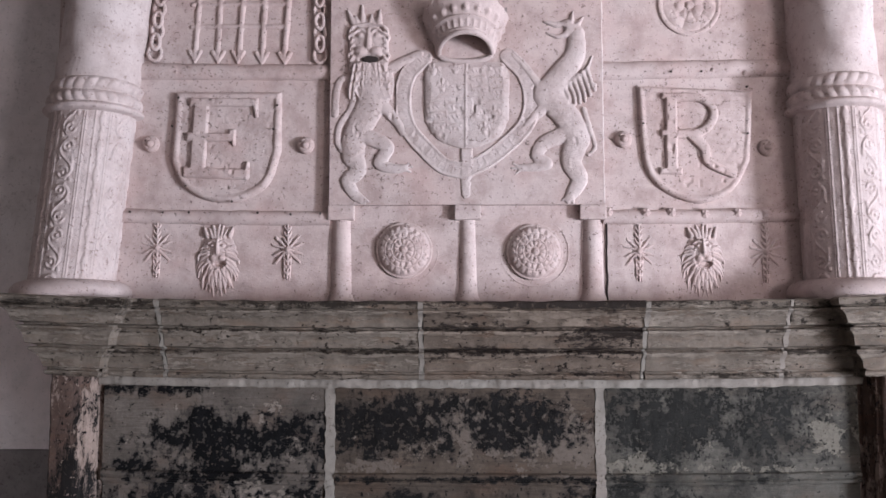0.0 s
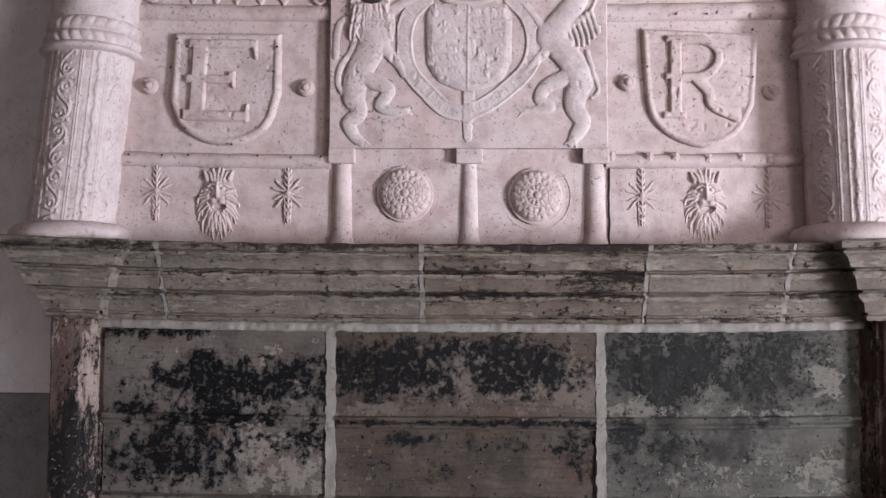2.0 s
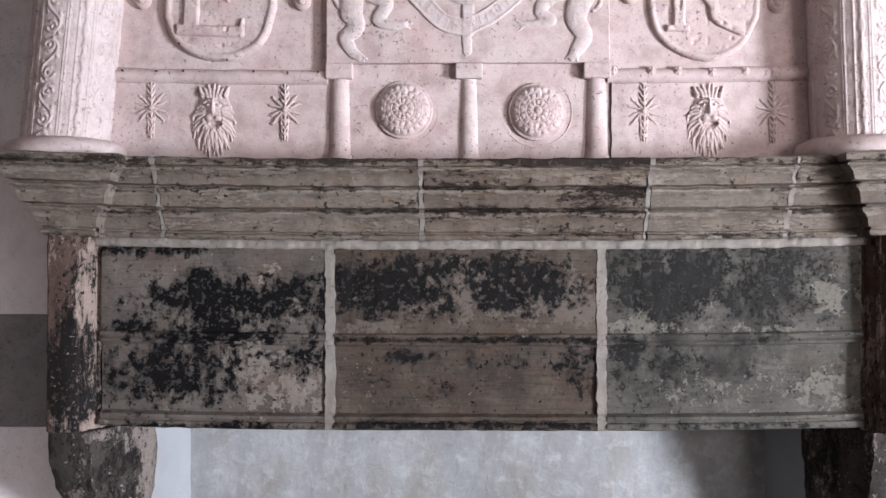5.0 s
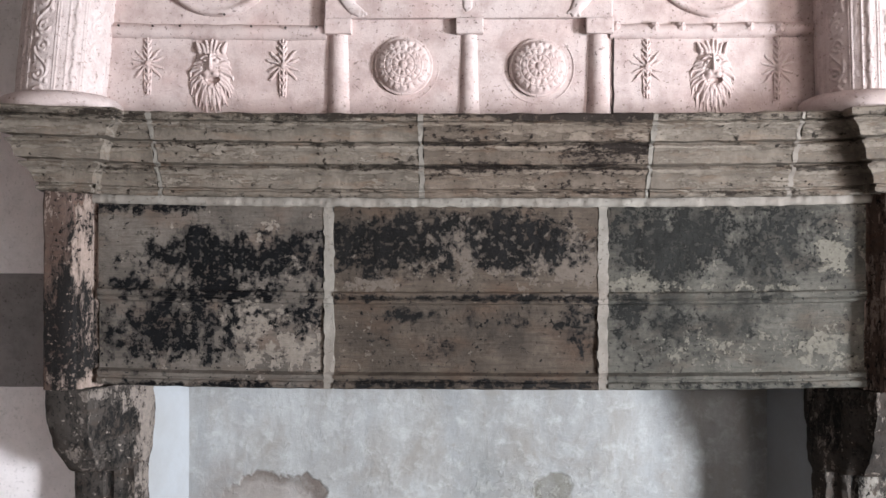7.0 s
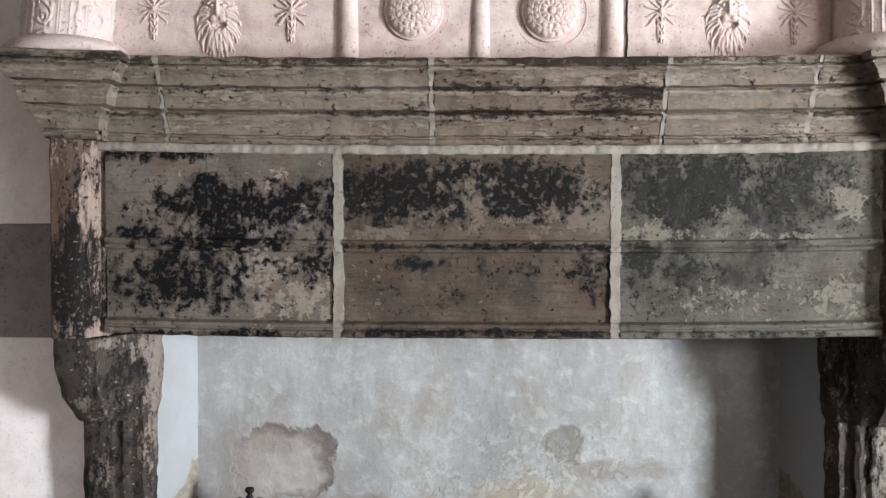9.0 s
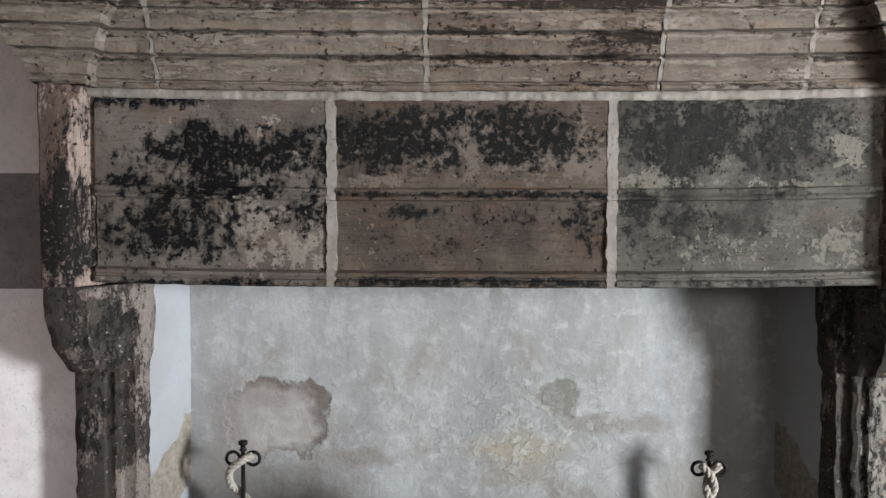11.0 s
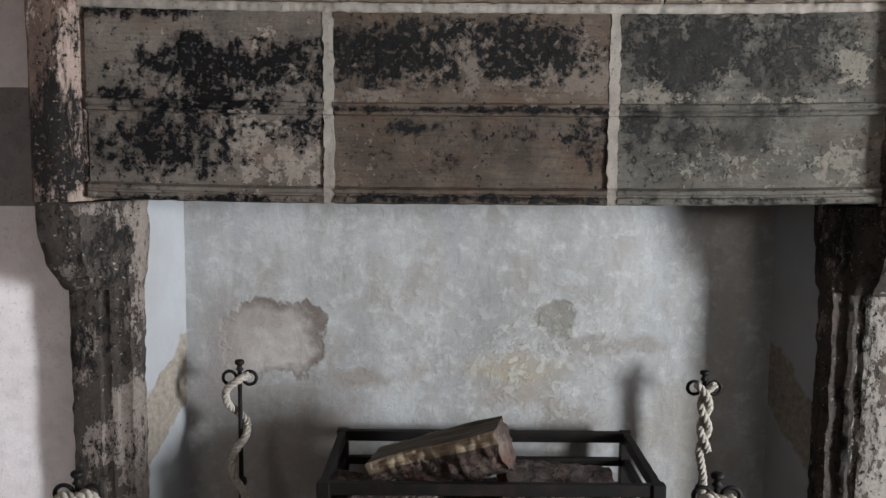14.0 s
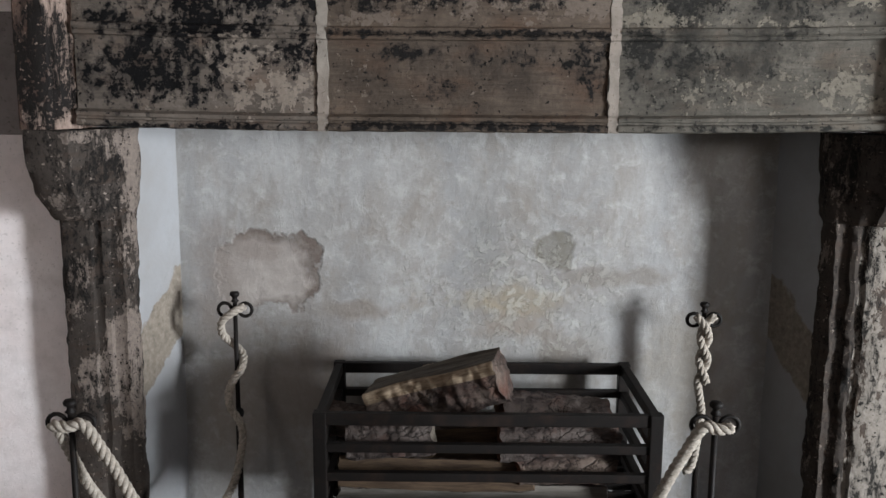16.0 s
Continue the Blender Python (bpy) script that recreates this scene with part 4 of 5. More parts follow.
for tip, root in (((-0.291, 3.038), (-0.273, 3.001)), ((-0.247, 3.055), (-0.245, 3.005)), ((-0.192, 3.039), (-0.195, 3.001)), ((-0.268, 3.021), (-0.261, 3.001)), ((-0.218, 3.024), (-0.220, 3.001))):
    S([root, tip], 0.011, 0.004, 0.034, 0.022)
S([(-0.269, 2.989), (-0.227, 2.996), (-0.181, 2.988)], 0.005, 0.005, 0.042)
q.hollow(*(-0.216, 2.886), 0.030, 0.011, 0.085)
# near-black disc stands in for the shade deep between the lion's jaws
mouth_shade = turned(0, 0, [(0.0265, -0.001), (0.026, 0.001), (0.020, 0.0016)], 20)
part("relief_figure", q.mesh("relief_figure", PLASTER_PALE, PLAQUE, 1), plaque, "plain crowned lion supporter in relief")
gape = part("mouth_shade", mesh_of("mouth_shade", *mouth_shade, PLUG_AND_SHADE), plaque, "dark disc painting the shade inside the open jaws", (-0.220, PLAQUE - 0.010, 2.883))
gape.rotation_euler, gape.scale = (math.pi / 2, 0, 0), (1, 0.40, 1)

q = Relief(0.19, PX1 - 0.003, 2.435, 3.06, 0.0025)
S = q.stroke
S([(0.432, 2.726), (0.452, 2.657), (0.465, 2.610), (0.444, 2.585)], 0.009, 0.006, 0.014)
S([(0.371, 2.649), (0.310, 2.621), (0.289, 2.582), (0.320, 2.558), (0.279, 2.547), (0.237, 2.546)], 0.026, 0.011, 0.030, 0.018)
S([(0.241, 2.548), (0.213, 2.558)], 0.006, 0.004, 0.014); S([(0.241, 2.546), (0.210, 2.544)], 0.006, 0.004, 0.014); S([(0.241, 2.542), (0.223, 2.527)], 0.006, 0.004, 0.014)
S([(0.319, 2.781), (0.351, 2.737), (0.387, 2.692), (0.410, 2.631)], 0.042, 0.040, 0.040, 0.042)
S([(0.410, 2.631), (0.392, 2.564), (0.416, 2.512), (0.395, 2.470), (0.381, 2.450)], 0.038, 0.014, 0.040, 0.020)
S([(0.388, 2.463), (0.363, 2.446)], 0.007, 0.004, 0.016); S([(0.388, 2.460), (0.379, 2.432)], 0.007, 0.004, 0.016); S([(0.391, 2.460), (0.397, 2.436)], 0.007, 0.004, 0.016)
S([(0.412, 2.964), (0.407, 2.896), (0.361, 2.829), (0.319, 2.769)], 0.026, 0.044, 0.038, 0.044)
S([(0.319, 2.740), (0.282, 2.705), (0.247, 2.667)], 0.020, 0.010, 0.028, 0.018)
S([(0.295, 2.804), (0.257, 2.853), (0.216, 2.897)], 0.014, 0.009, 0.024, 0.016)
q.dome(*(0.391, 2.982), 0.032, 0.028, 0.042)
S([(0.380, 2.986), (0.342, 2.993), (0.316, 3.001)], 0.013, 0.005, 0.034, 0.018)
S([(0.380, 2.957), (0.352, 2.954), (0.323, 2.965)], 0.009, 0.005, 0.030, 0.016)
q.hollow(*(0.363, 2.975), 0.018, 0.009, 0.03)
S([(0.398, 2.996), (0.402, 3.032)], 0.010, 0.003, 0.036, 0.02); S([(0.415, 2.989), (0.433, 3.014)], 0.010, 0.003, 0.036, 0.02)
S([(0.334, 2.769), (0.387, 2.807), (0.439, 2.846), (0.459, 2.889)], 0.011, 0.005, 0.034, 0.018)
for k in range(8):
    u = k / 7
    fx = lambda x, y: ((x - 826) * 0.00174 + 0.074, 2.436 + (362 - y) * 0.00178)
    S([fx(980 + 58 * u, 170 - 42 * u), fx(988 + 62 * u, 184 - 20 * u), fx(990 + 62 * u, 192 - 6 * u - 30 * u ** 6)], 0.0085, 0.006, 0.030, 0.020)
part("relief_figure", q.mesh("relief_figure", PLASTER_PALE, PLAQUE, 2), plaque, "plain winged dragon supporter in relief")

# garter round the shield of arms
q = Relief(-0.14, 0.29, 2.44, 2.92, 0.0025)
for c in ([(-0.057, 2.888), (-0.105, 2.837), (-0.122, 2.757), (-0.105, 2.672), (-0.053, 2.607), (0.006, 2.552), (0.075, 2.536)], [(0.202, 2.892), (0.254, 2.835), (0.274, 2.755), (0.256, 2.681), (0.203, 2.623), (0.138, 2.572), (0.075, 2.541)]):
    q.stroke(c, 0.026, 0.026, 0.013, round_=0.15)
    e = curve_through(c, 10)
    for side in (-1, 1):
        off = []
        for i in range(0, len(e), 5):
            d = e[min(i + 1, len(e) - 1)] - e[max(i - 1, 0)]
            n = np.array((-d[1], d[0])) / max(np.hypot(*d), 1e-9)
            off.append(tuple(e[i] + n * side * 0.022))
        q.stroke(off, 0.005, 0.005, 0.018)
    for i in range(6, len(e) - 6, 3):
        d = e[i + 1] - e[i - 1]
        n = np.array((-d[1], d[0])) / np.hypot(*d)
        q.stroke([tuple(e[i] - n * 0.010), tuple(e[i] + n * 0.010)], 0.0035, 0.0035, 0.018, per=1)
q.plate(bar((0.075, 2.608), (0.075, 2.545), 0.040), 0.022, 0.006)
q.stroke([(0.072, 2.545), (0.072, 2.466)], 0.018, 0.014, 0.018, round_=0.2)
q.stroke([(0.072, 2.475), (0.068, 2.454)], 0.014, 0.004, 0.018)
part("garter", q.mesh("garter", PLASTER_PALE, PLAQUE), plaque, "buckled strap with raised bars for lettering")
q = Relief(-0.07, 0.21, 2.58, 2.89, 0.002)
outline = [tuple(c) for c in curve_through([(-0.053, 2.689), (-0.014, 2.633), (0.074, 2.604), (0.169, 2.635), (0.204, 2.693)], 5)] + [(0.208, 2.835), (0.191, 2.874), (0.074, 2.880), (-0.046, 2.874), (-0.055, 2.845)]
q.plate(outline, 0.030, 0.020)
lift = np.zeros_like(q.H)


def charge(kind, x, z):
    o = Relief(q.x[0], q.x[-1], q.z[0], q.z[-1], 0.002)
    if kind == "lily":
        o.stroke([(x, z - 0.014), (x, z + 0.018)], 0.0075, 0.003, 0.008)
        for s in (-1, 1):
            o.stroke([(x + s * 0.003, z - 0.006), (x + s * 0.011, z + 0.006), (x + s * 0.015, z - 0.001)], 0.004, 0.003, 0.007)
        o.stroke([(x - 0.008, z - 0.006), (x + 0.008, z - 0.006)], 0.003, 0.003, 0.008)
    else:
        o.stroke([(x - 0.020, z), (x, z + 0.004), (x + 0.018, z + 0.003)], 0.006, 0.005, 0.007)
        for k in (-0.016, -0.004, 0.010):
            o.stroke([(x + k, z), (x + k + 0.005, z - 0.009)], 0.003, 0.002, 0.006)
        o.stroke([(x - 0.020, z), (x - 0.024, z + 0.012)], 0.003, 0.002, 0.006)
    return o.H[:lift.shape[0], :lift.shape[1]]


for kind, (x, z) in (("lily", (-0.027, 2.852)), ("lily", (0.040, 2.856)), ("lily", (0.001, 2.801)), ("lily", (0.104, 2.717)), ("lily", (0.159, 2.716)), ("lily", (0.129, 2.667)),
                     ("beast", (0.109, 2.852)), ("beast", (0.167, 2.851)), ("beast", (0.111, 2.820)), ("beast", (0.166, 2.816)), ("beast", (0.114, 2.788)), ("beast", (0.170, 2.784)),
                     ("beast", (-0.025, 2.739)), ("beast", (0.034, 2.738)), ("beast", (-0.021, 2.709)), ("beast", (0.036, 2.707)), ("beast", (-0.013, 2.675)), ("beast", (0.038, 2.671))):
    lift = np.maximum(lift, charge(kind, x, z))
o = Relief(q.x[0], q.x[-1], q.z[0], q.z[-1], 0.002)
o.stroke([(0.073, 2.877), (0.072, 2.611)], 0.004, 0.004, 0.006, per=20)
o.stroke([(-0.049, 2.757), (0.204, 2.752)], 0.003, 0.003, 0.003, per=20)
lift = np.maximum(lift, o.H[:lift.shape[0], :lift.shape[1]])
q.H = np.where(q.H > 0, q.H + lift, 0)
part("heraldic_shield", q.mesh("heraldic_shield", PLASTER_PALE, PLAQUE), plaque, "quartered shield with lilies and beasts")


def crown(cx, zb):
    """A hollow half crown that leans out from the panel, open below."""
    v, f, N = [], [], 96
    def outer(s, k):
        a = math.pi * k / N
        grow = 1 + 0.55 * s ** 1.2
        rx, d = 0.086 * grow, 0.082 * (1 + 0.35 * s)
        leaf = max(0.0, math.cos(16 * a)) ** 0.7
        bump = 0.0
        if s < 0.12 or 0.42 < s < 0.50:
            bump = 0.006
        elif s < 0.42:
            bump = 0.0035 * max(0.0, math.sin(30 * a)) * math.sin(math.pi * (s - 0.12) / 0.30)
        else:
            bead = math.exp(-((s - 0.66) / 0.075) ** 2)
            bump = 0.009 * bead * max(0.0, math.cos(20 * a)) ** 0.6 + 0.004 * leaf * (s - 0.5)
        z = zb + 0.046 * math.sin(a) + 0.105 * s + (0.012 * leaf * (s - 0.7) / 0.3 if s > 0.7 else 0)
        return (cx + (rx + bump) * math.cos(a), PLAQUE + 0.004 - (d + bump) * math.sin(a) ** 0.9, z)
    def inner(s, k):
        a = math.pi * k / N
        return (cx + (0.074 + 0.02 * s) * math.cos(a), PLAQUE + 0.003 - (0.072 + 0.01 * s) * math.sin(a) ** 0.9, zb + 0.046 * math.sin(a) + 0.085 * s)
    grids = []
    for fn, levels in ((outer, np.linspace(0, 1, 27)), (inner, np.linspace(0, 1, 8))):
        n0 = len(v)
        for s in levels:
            v += [fn(s, k) for k in range(N + 1)]
        for i in range(len(levels) - 1):
            for k in range(N):
                a = n0 + i * (N + 1) + k
                f.append((a, a + 1, a + N + 2, a + N + 1))
        grids.append((n0, len(levels)))
    (a0, an), (b0, bn) = grids
    for k in range(N):
        f.append((a0 + k, b0 + k, b0 + k + 1, a0 + k + 1))
    f.append(tuple(a0 + (an - 1) * (N + 1) + k for k in range(N + 1)))
    f.append(tuple(b0 + (bn - 1) * (N + 1) + k for k in range(N + 1)))
    lip = []
    for w in np.linspace(0, 2 * math.pi, 49)[:-1]:
        k = math.sin(w)
        lip.append((cx + 0.082 * math.cos(w), PLAQUE - 0.004 - 0.078 * max(k, 0) ** 0.9, zb + (0.046 * k if k > 0 else 0.022 * k)))
    return shade_by_angle(mesh_of("crown", *joined([(v, f), tube(lip, 0.0085, 8, True)]), PLASTER_PALE, False), 60)


part("crown", crown(0.072, 2.898), plaque, "hollow plaster crown over the shield")

line = [(PX1 + 0.002 + 0.003 * noise.noise(Vector((0, 0, z * 30))), PANEL - 0.001, z) for z in np.linspace(2.44, 2.80, 40)]
low = [(PX1 + 0.010 + 0.004 * noise.noise(Vector((5, 0, z * 26))), PANEL - 0.002, z) for z in np.linspace(2.145, 2.40, 34)]
part("crack", mesh_of("crack", *tube(low, [0.0026 + 0.0014 * noise.noise(Vector((8, 0, z * 19))) for _, _, z in low], 6), PLUG_AND_SHADE), over)
fill = [(PX1 + 0.0005 + 0.003 * noise.noise(Vector((2, 0, z * 22))), PLAQUE + 0.006, z) for z in np.linspace(2.44, 3.2, 70)]
part("crack_filling", mesh_of("crack_filling", *tube(fill, [0.004 + 0.002 * noise.noise(Vector((6, 0, z * 17))) for _, _, z in fill], 7), PLASTER_PALE), over, "pale plaster filling along the panel edge")
part("crack", mesh_of("crack", *tube(line, [0.0018 + 0.0012 * noise.noise(Vector((3, 0, z * 21))) for _, _, z in line], 6), PLUG_AND_SHADE), over, "dark crack beside the raised panel")

# small half columns under the arms
for x, r in ((-0.307, 0.036), (0.078, 0.032), (0.457, 0.036)):
    prof = [(r * 1.25, 2.137), (r * 1.22, 2.150), (r * 1.05, 2.165), (r, 2.19), (r * 0.97, 2.27), (r * 0.9, 2.385), (r * 0.95, 2.39)]
    col = part("pilaster", mesh_of("pilaster", *turned(x, PANEL + 0.016, prof, 22), PLASTER), over, "small half-round plaster pilaster")
    part("capital", bevelled("capital", [box(x - 0.040, x + 0.040, PANEL - 0.026, PANEL + 0.02, 2.388, 2.434)], PLASTER, 0.004), col)


# round bosses
def boss():
    R = 0.088
    q = Relief(-R, R, -R, R, 0.0016)
    d, th = np.hypot(q.X, q.Z) / R, np.arctan2(q.Z, q.X)
    q.H = 0.012 * (d < 0.98) + 0.046 * np.clip(1 - (d / 0.9) ** 2, 0, 1) ** 0.6
    ring = lambda c, w: np.clip(1 - ((d - c) / w) ** 2, 0, 1) ** 0.5
    q.H += ring(0.93, 0.05) * 0.004
    q.H += 0.0055 * ring(0.76, 0.10) * np.abs(np.cos(10 * th)) ** 0.7 + 0.004 * ring(0.64, 0.03)
    q.H += 0.0055 * ring(0.52, 0.09) * np.abs(np.cos(8 * th + 0.6)) ** 0.7 + 0.004 * ring(0.41, 0.03)
    q.H += 0.0055 * ring(0.27, 0.10) * np.abs(np.cos(6 * th)) ** 0.7 + 0.008 * np.clip(1 - (d / 0.12) ** 2, 0, 1) ** 0.5
    q.lower = 0.6
    q.H[d > 0.985] = 0
    return q.mesh("boss", PLASTER, soften=0)


BOSS = boss()
for x, z in ((-0.116, 2.297), (0.280, 2.291)):
    part("boss", BOSS, over, "domed plaster rosette boss", (x, PANEL, z))
    rim = tube([(x + 0.104 * math.cos(a), PANEL, z + 0.104 * math.sin(a)) for a in np.linspace(0, 2 * math.pi, 49)[:-1]], 0.002, 6, True)
    part("boss_ring", mesh_of("boss_ring", *rim, PLASTER), over)


# crowned masks and leaf stars
def mask():
    q = Relief(-0.09, 0.09, -0.125, 0.125, 0.0015)
    q.lower = 0.5
    q.dome(0, -0.004, 0.056, 0.094, 0.022, 0.7)
    for row, (r, h, n) in enumerate(((1.0, 0.022, 23), (0.8, 0.030, 19))):
        for k in range(n):
            a = math.pi * (0.80 + 1.40 * k / (n - 1))
            c, d = math.cos(a), math.sin(a)
            w = 0.006 * math.sin(k * 2.4 + row)
            q.stroke([(0.036 * r * c, 0.052 * r * d), (0.054 * r * c + w, 0.074 * r * d - 0.010), (0.064 * r * c, 0.088 * r * d - 0.026 + w)], 0.0075, 0.0025, h, 0.007)
    q.dome(0, 0.012, 0.036, 0.056, 0.034, 0.6)
    for s in (-1, 1):
        q.dome(s * 0.016, 0.036, 0.009, 0.006, 0.038)
        q.stroke([(s * 0.005, 0.046), (s * 0.017, 0.050), (s * 0.030, 0.042)], 0.005, 0.004, 0.038, 0.028)
        q.dome(s * 0.013, -0.002, 0.016, 0.013, 0.042)
        q.stroke([(s * 0.034, 0.066), (s * 0.043, 0.090)], 0.009, 0.004, 0.028, 0.014)
    q.stroke([(0, 0.052), (0, 0.014)], 0.006, 0.010, 0.040, 0.050)
    q.hollow(0.007, -0.020, 0.020, 0.009, 0.044)
    q.dome(0, -0.041, 0.014, 0.011, 0.034)
    for k in range(5):
        u = (k - 2) / 2
        q.stroke([(0.018 * u, 0.062), (0.024 * u, 0.080), (0.030 * u + 0.003 * math.sin(k * 4), 0.100 - 0.012 * u * u)], 0.0085, 0.004, 0.024, 0.009)
    return q.mesh("mask", PLASTER)


def star():
    """A sprig: an upright leafy stem crossed by thin pointed leaves."""
    q = Relief(-0.06, 0.06, -0.095, 0.095, 0.0014)
    q.lower = 0.42
    for k in range(9):
        u = (k - 4) / 4
        for sd in (-1, 1):
            q.stroke([(0.001, 0.078 * u), (sd * 0.008, 0.078 * u + 0.008), (sd * (0.014 - 0.007 * abs(u)), 0.078 * u + 0.016 * (1 if u >= 0 else -1))], 0.0050, 0.0018, 0.016, 0.006, per=3)
    q.stroke([(0.0, -0.090), (0.002, 0.0), (0.0, 0.088)], 0.0035, 0.0035, 0.015)
    for a, r in ((20, 0.050), (48, 0.058), (132, 0.054), (160, 0.050), (200, 0.048), (226, 0.060), (312, 0.058), (340, 0.050)):
        c, s = math.cos(radians(a)), math.sin(radians(a))
        q.stroke([(0.2 * r * c, 0.2 * r * s), (0.55 * r * c, 0.55 * r * s), (r * c, r * s)], 0.0045, 0.0018, 0.013, 0.006)
        q.stroke([(0.55 * r * c, 0.55 * r * s), (0.92 * r * c - 0.004 * s, 0.92 * r * s + 0.004 * c)], 0.0055, 0.0018, 0.012, 0.005, per=3)
    q.dome(0, 0, 0.011, 0.011, 0.024)
    return q.mesh("leaf_star", PLASTER)


MASK, STAR = mask(), star()
for x, z in ((-0.684, 2.276), (0.787, 2.273)):
    part("crowned_mask", MASK, over, "plain crowned lion mask in relief", (x, PANEL, z))
for x, z in ((-0.873, 2.307), (-0.472, 2.300), (0.596, 2.294), (0.977, 2.290)):
    part("leaf_star", STAR, over, "small star of plaster leaves", (x, PANEL, z))

# portcullis, chains and rose above
q = Relief(-0.83, -0.45, 2.87, 3.34, 0.003)
grating = [((-0.761, 3.085), (-0.771, 2.918), (-0.772, 2.888)), ((-0.695, 3.084), (-0.700, 2.918), (-0.699, 2.885)), ((-0.624, 3.084), (-0.633, 2.917), (-0.637, 2.885)), ((-0.555, 3.083), (-0.561, 2.917), (-0.562, 2.881)), ((-0.480, 3.082), (-0.492, 2.916), (-0.491, 2.880))]
for a, b, c in grating:
    top = (a[0] + (a[0] - b[0]) * 1.2, 3.30)
    q.plate(bar(top, b, 0.019), 0.022, 0.006)
    for s in (-1, 1):
        q.stroke([c, (c[0] + s * 0.017, c[1] + 0.034)], 0.005, 0.008, 0.020, 0.022)
    q.stroke([b, c], 0.008, 0.003, 0.022)
for z in ((-0.638, 3.000)[1], (-0.640, 3.073)[1], 3.145, 3.22, 3.29):
    q.plate(bar((-0.79, z), (-0.475, z), 0.017), 0.018, 0.005)
part("portcullis", q.mesh("portcullis", PLASTER, PANEL), over, "plaster portcullis with spear-pointed bars")


def chain(x0, z0, x1, z1, n):
    made = []
    for k in range(n):
        u = k / (n - 1)
        cx, cz = x0 + (x1 - x0) * u, z0 + (z1 - z0) * u
        wide, tall = (0.020, 0.024) if k == 0 else ((0.013, 0.024) if k % 2 else (0.017, 0.022))
        made.append(tube([(cx + wide * math.cos(a), PANEL - 0.006 - 0.004 * (k % 2), cz + tall * math.sin(a)) for a in np.linspace(0, 2 * math.pi, 21)[:-1]], 0.0065, 8, True))
    return [mesh_of("chain_link", *g, PLASTER) for g in made]


for (x0, z0), (x1, z1) in (((-0.896, 2.915), (-0.866, 3.306)), ((-0.379, 2.905), (-0.388, 3.301))):
    for me in chain(x0, z0, x1, z1, 12):
        part("chain_link", me, over)
q = Relief(0.65, 0.90, 2.95, 3.19, 0.002)
cx, cz = (0.766, 3.059)
d, th = np.hypot(q.X - cx, q.Z - cz) / 0.1, np.arctan2(q.Z - cz, q.X - cx)
q.H = 0.008 * (d < 0.97) + 0.012 * np.clip(1 - ((d - 0.9) / 0.08) ** 2, 0, 1) ** 0.5
q.H += 0.018 * np.clip(1 - ((d - 0.62) / 0.2) ** 2, 0, 1) ** 0.5 * np.abs(np.cos(2.5 * th)) ** 0.5
q.H += 0.020 * np.clip(1 - ((d - 0.3) / 0.15) ** 2, 0, 1) ** 0.5 * np.abs(np.sin(2.5 * th)) ** 0.5 + 0.022 * np.clip(1 - (d / 0.14) ** 2, 0, 1) ** 0.5
q.H[d > 0.98] = 0
part("rose", q.mesh("rose", PLASTER, PANEL), over, "round plaster rose in a ring")


# ---- the flanking columns ----
def wrapped(name, lean, r_of, height, z0, z1, mat, dz=0.0025, da=0.016, a0=0.0, a1=2 * math.pi):
    """A column skin with relief: height(arc metres round the body, z)."""
    zs, aa = np.arange(z0, z1 + dz / 2, dz), np.linspace(a0, a1, int((a1 - a0) / da))
    A, Z = np.meshgrid(aa, zs)
    R = r_of(Z) + height(A, Z)
    v = np.stack([R * np.cos(A) + lean * (Z - 2.2), R * np.sin(A), Z], -1).reshape(-1, 3)
    n = len(aa)
    i = np.arange(len(zs) - 1)[:, None] * n + np.arange(n - 1)[None]
    f = np.stack([i, i + 1, i + n + 1, i + n], -1).reshape(-1, 4)
    return mesh_of(name, v.tolist(), f.tolist(), mat)


def ornament(A, Z):
    rep = 5
    u = (A * rep / (2 * math.pi)) % 1.0
    x = u * 0.162
    h = np.zeros_like(A)
    dot = lambda e: np.clip(1 - e * e, 0, 1) ** 0.5
    long_ = np.abs(((Z / 0.085) % 1) - 0.5)
    bead_w = 0.0045 + 0.006 * np.clip(np.cos(long_ * 5.2), 0, 1) + 0.004 * (np.abs(long_ - 0.44) < 0.05)
    h = np.maximum(h, 0.0085 * dot((x - 0.024) / bead_w))
    for c in (0.046, 0.053, 0.131, 0.138, 0.003):
        h = np.maximum(h, 0.0045 * dot((x - c) / 0.0028))
    zc, lam = Z + 0.02, 0.132
    ph = (zc / lam) % 1.0
    flip = np.where(((zc / lam) // 1) % 2 == 0, 1, -1)
    cx = 0.092 + flip * 0.024 * np.sin(2 * math.pi * (ph - 0.5)) * (0.6 + 0.4 * np.cos(math.pi * (ph - 0.5)))
    h = np.maximum(h, 0.008 * dot((x - cx) / 0.0048) * (np.abs(ph - 0.5) < 0.46))
    for pc, s in ((0.2, 1), (0.8, -1)):
        ex, ez = x - (0.092 + flip * s * 0.004), (ph - pc) * lam
        r = np.hypot(ex, ez)
        h = np.maximum(h, 0.0075 * dot((r - 0.015) / 0.0042) * ((ex * flip * s < 0.006) | (ez * s < 0)))
        h = np.maximum(h, 0.008 * dot(r / 0.005))
    for pc, s in ((0.42, 1), (0.58, -1), (0.03, 1)):
        ex, ez = x - (0.092 - flip * s * 0.021), (ph - pc) * lam
        h = np.maximum(h, 0.0065 * dot(np.hypot(ex / 0.0065, (ez + ex * 0.6) / 0.012)))
    return 0.46 * h + 0.0008 * cloud(A * 0.13, Z, 0.025, 6) + 0.0005 * cloud(A * 0.13, Z, 0.008, 7)


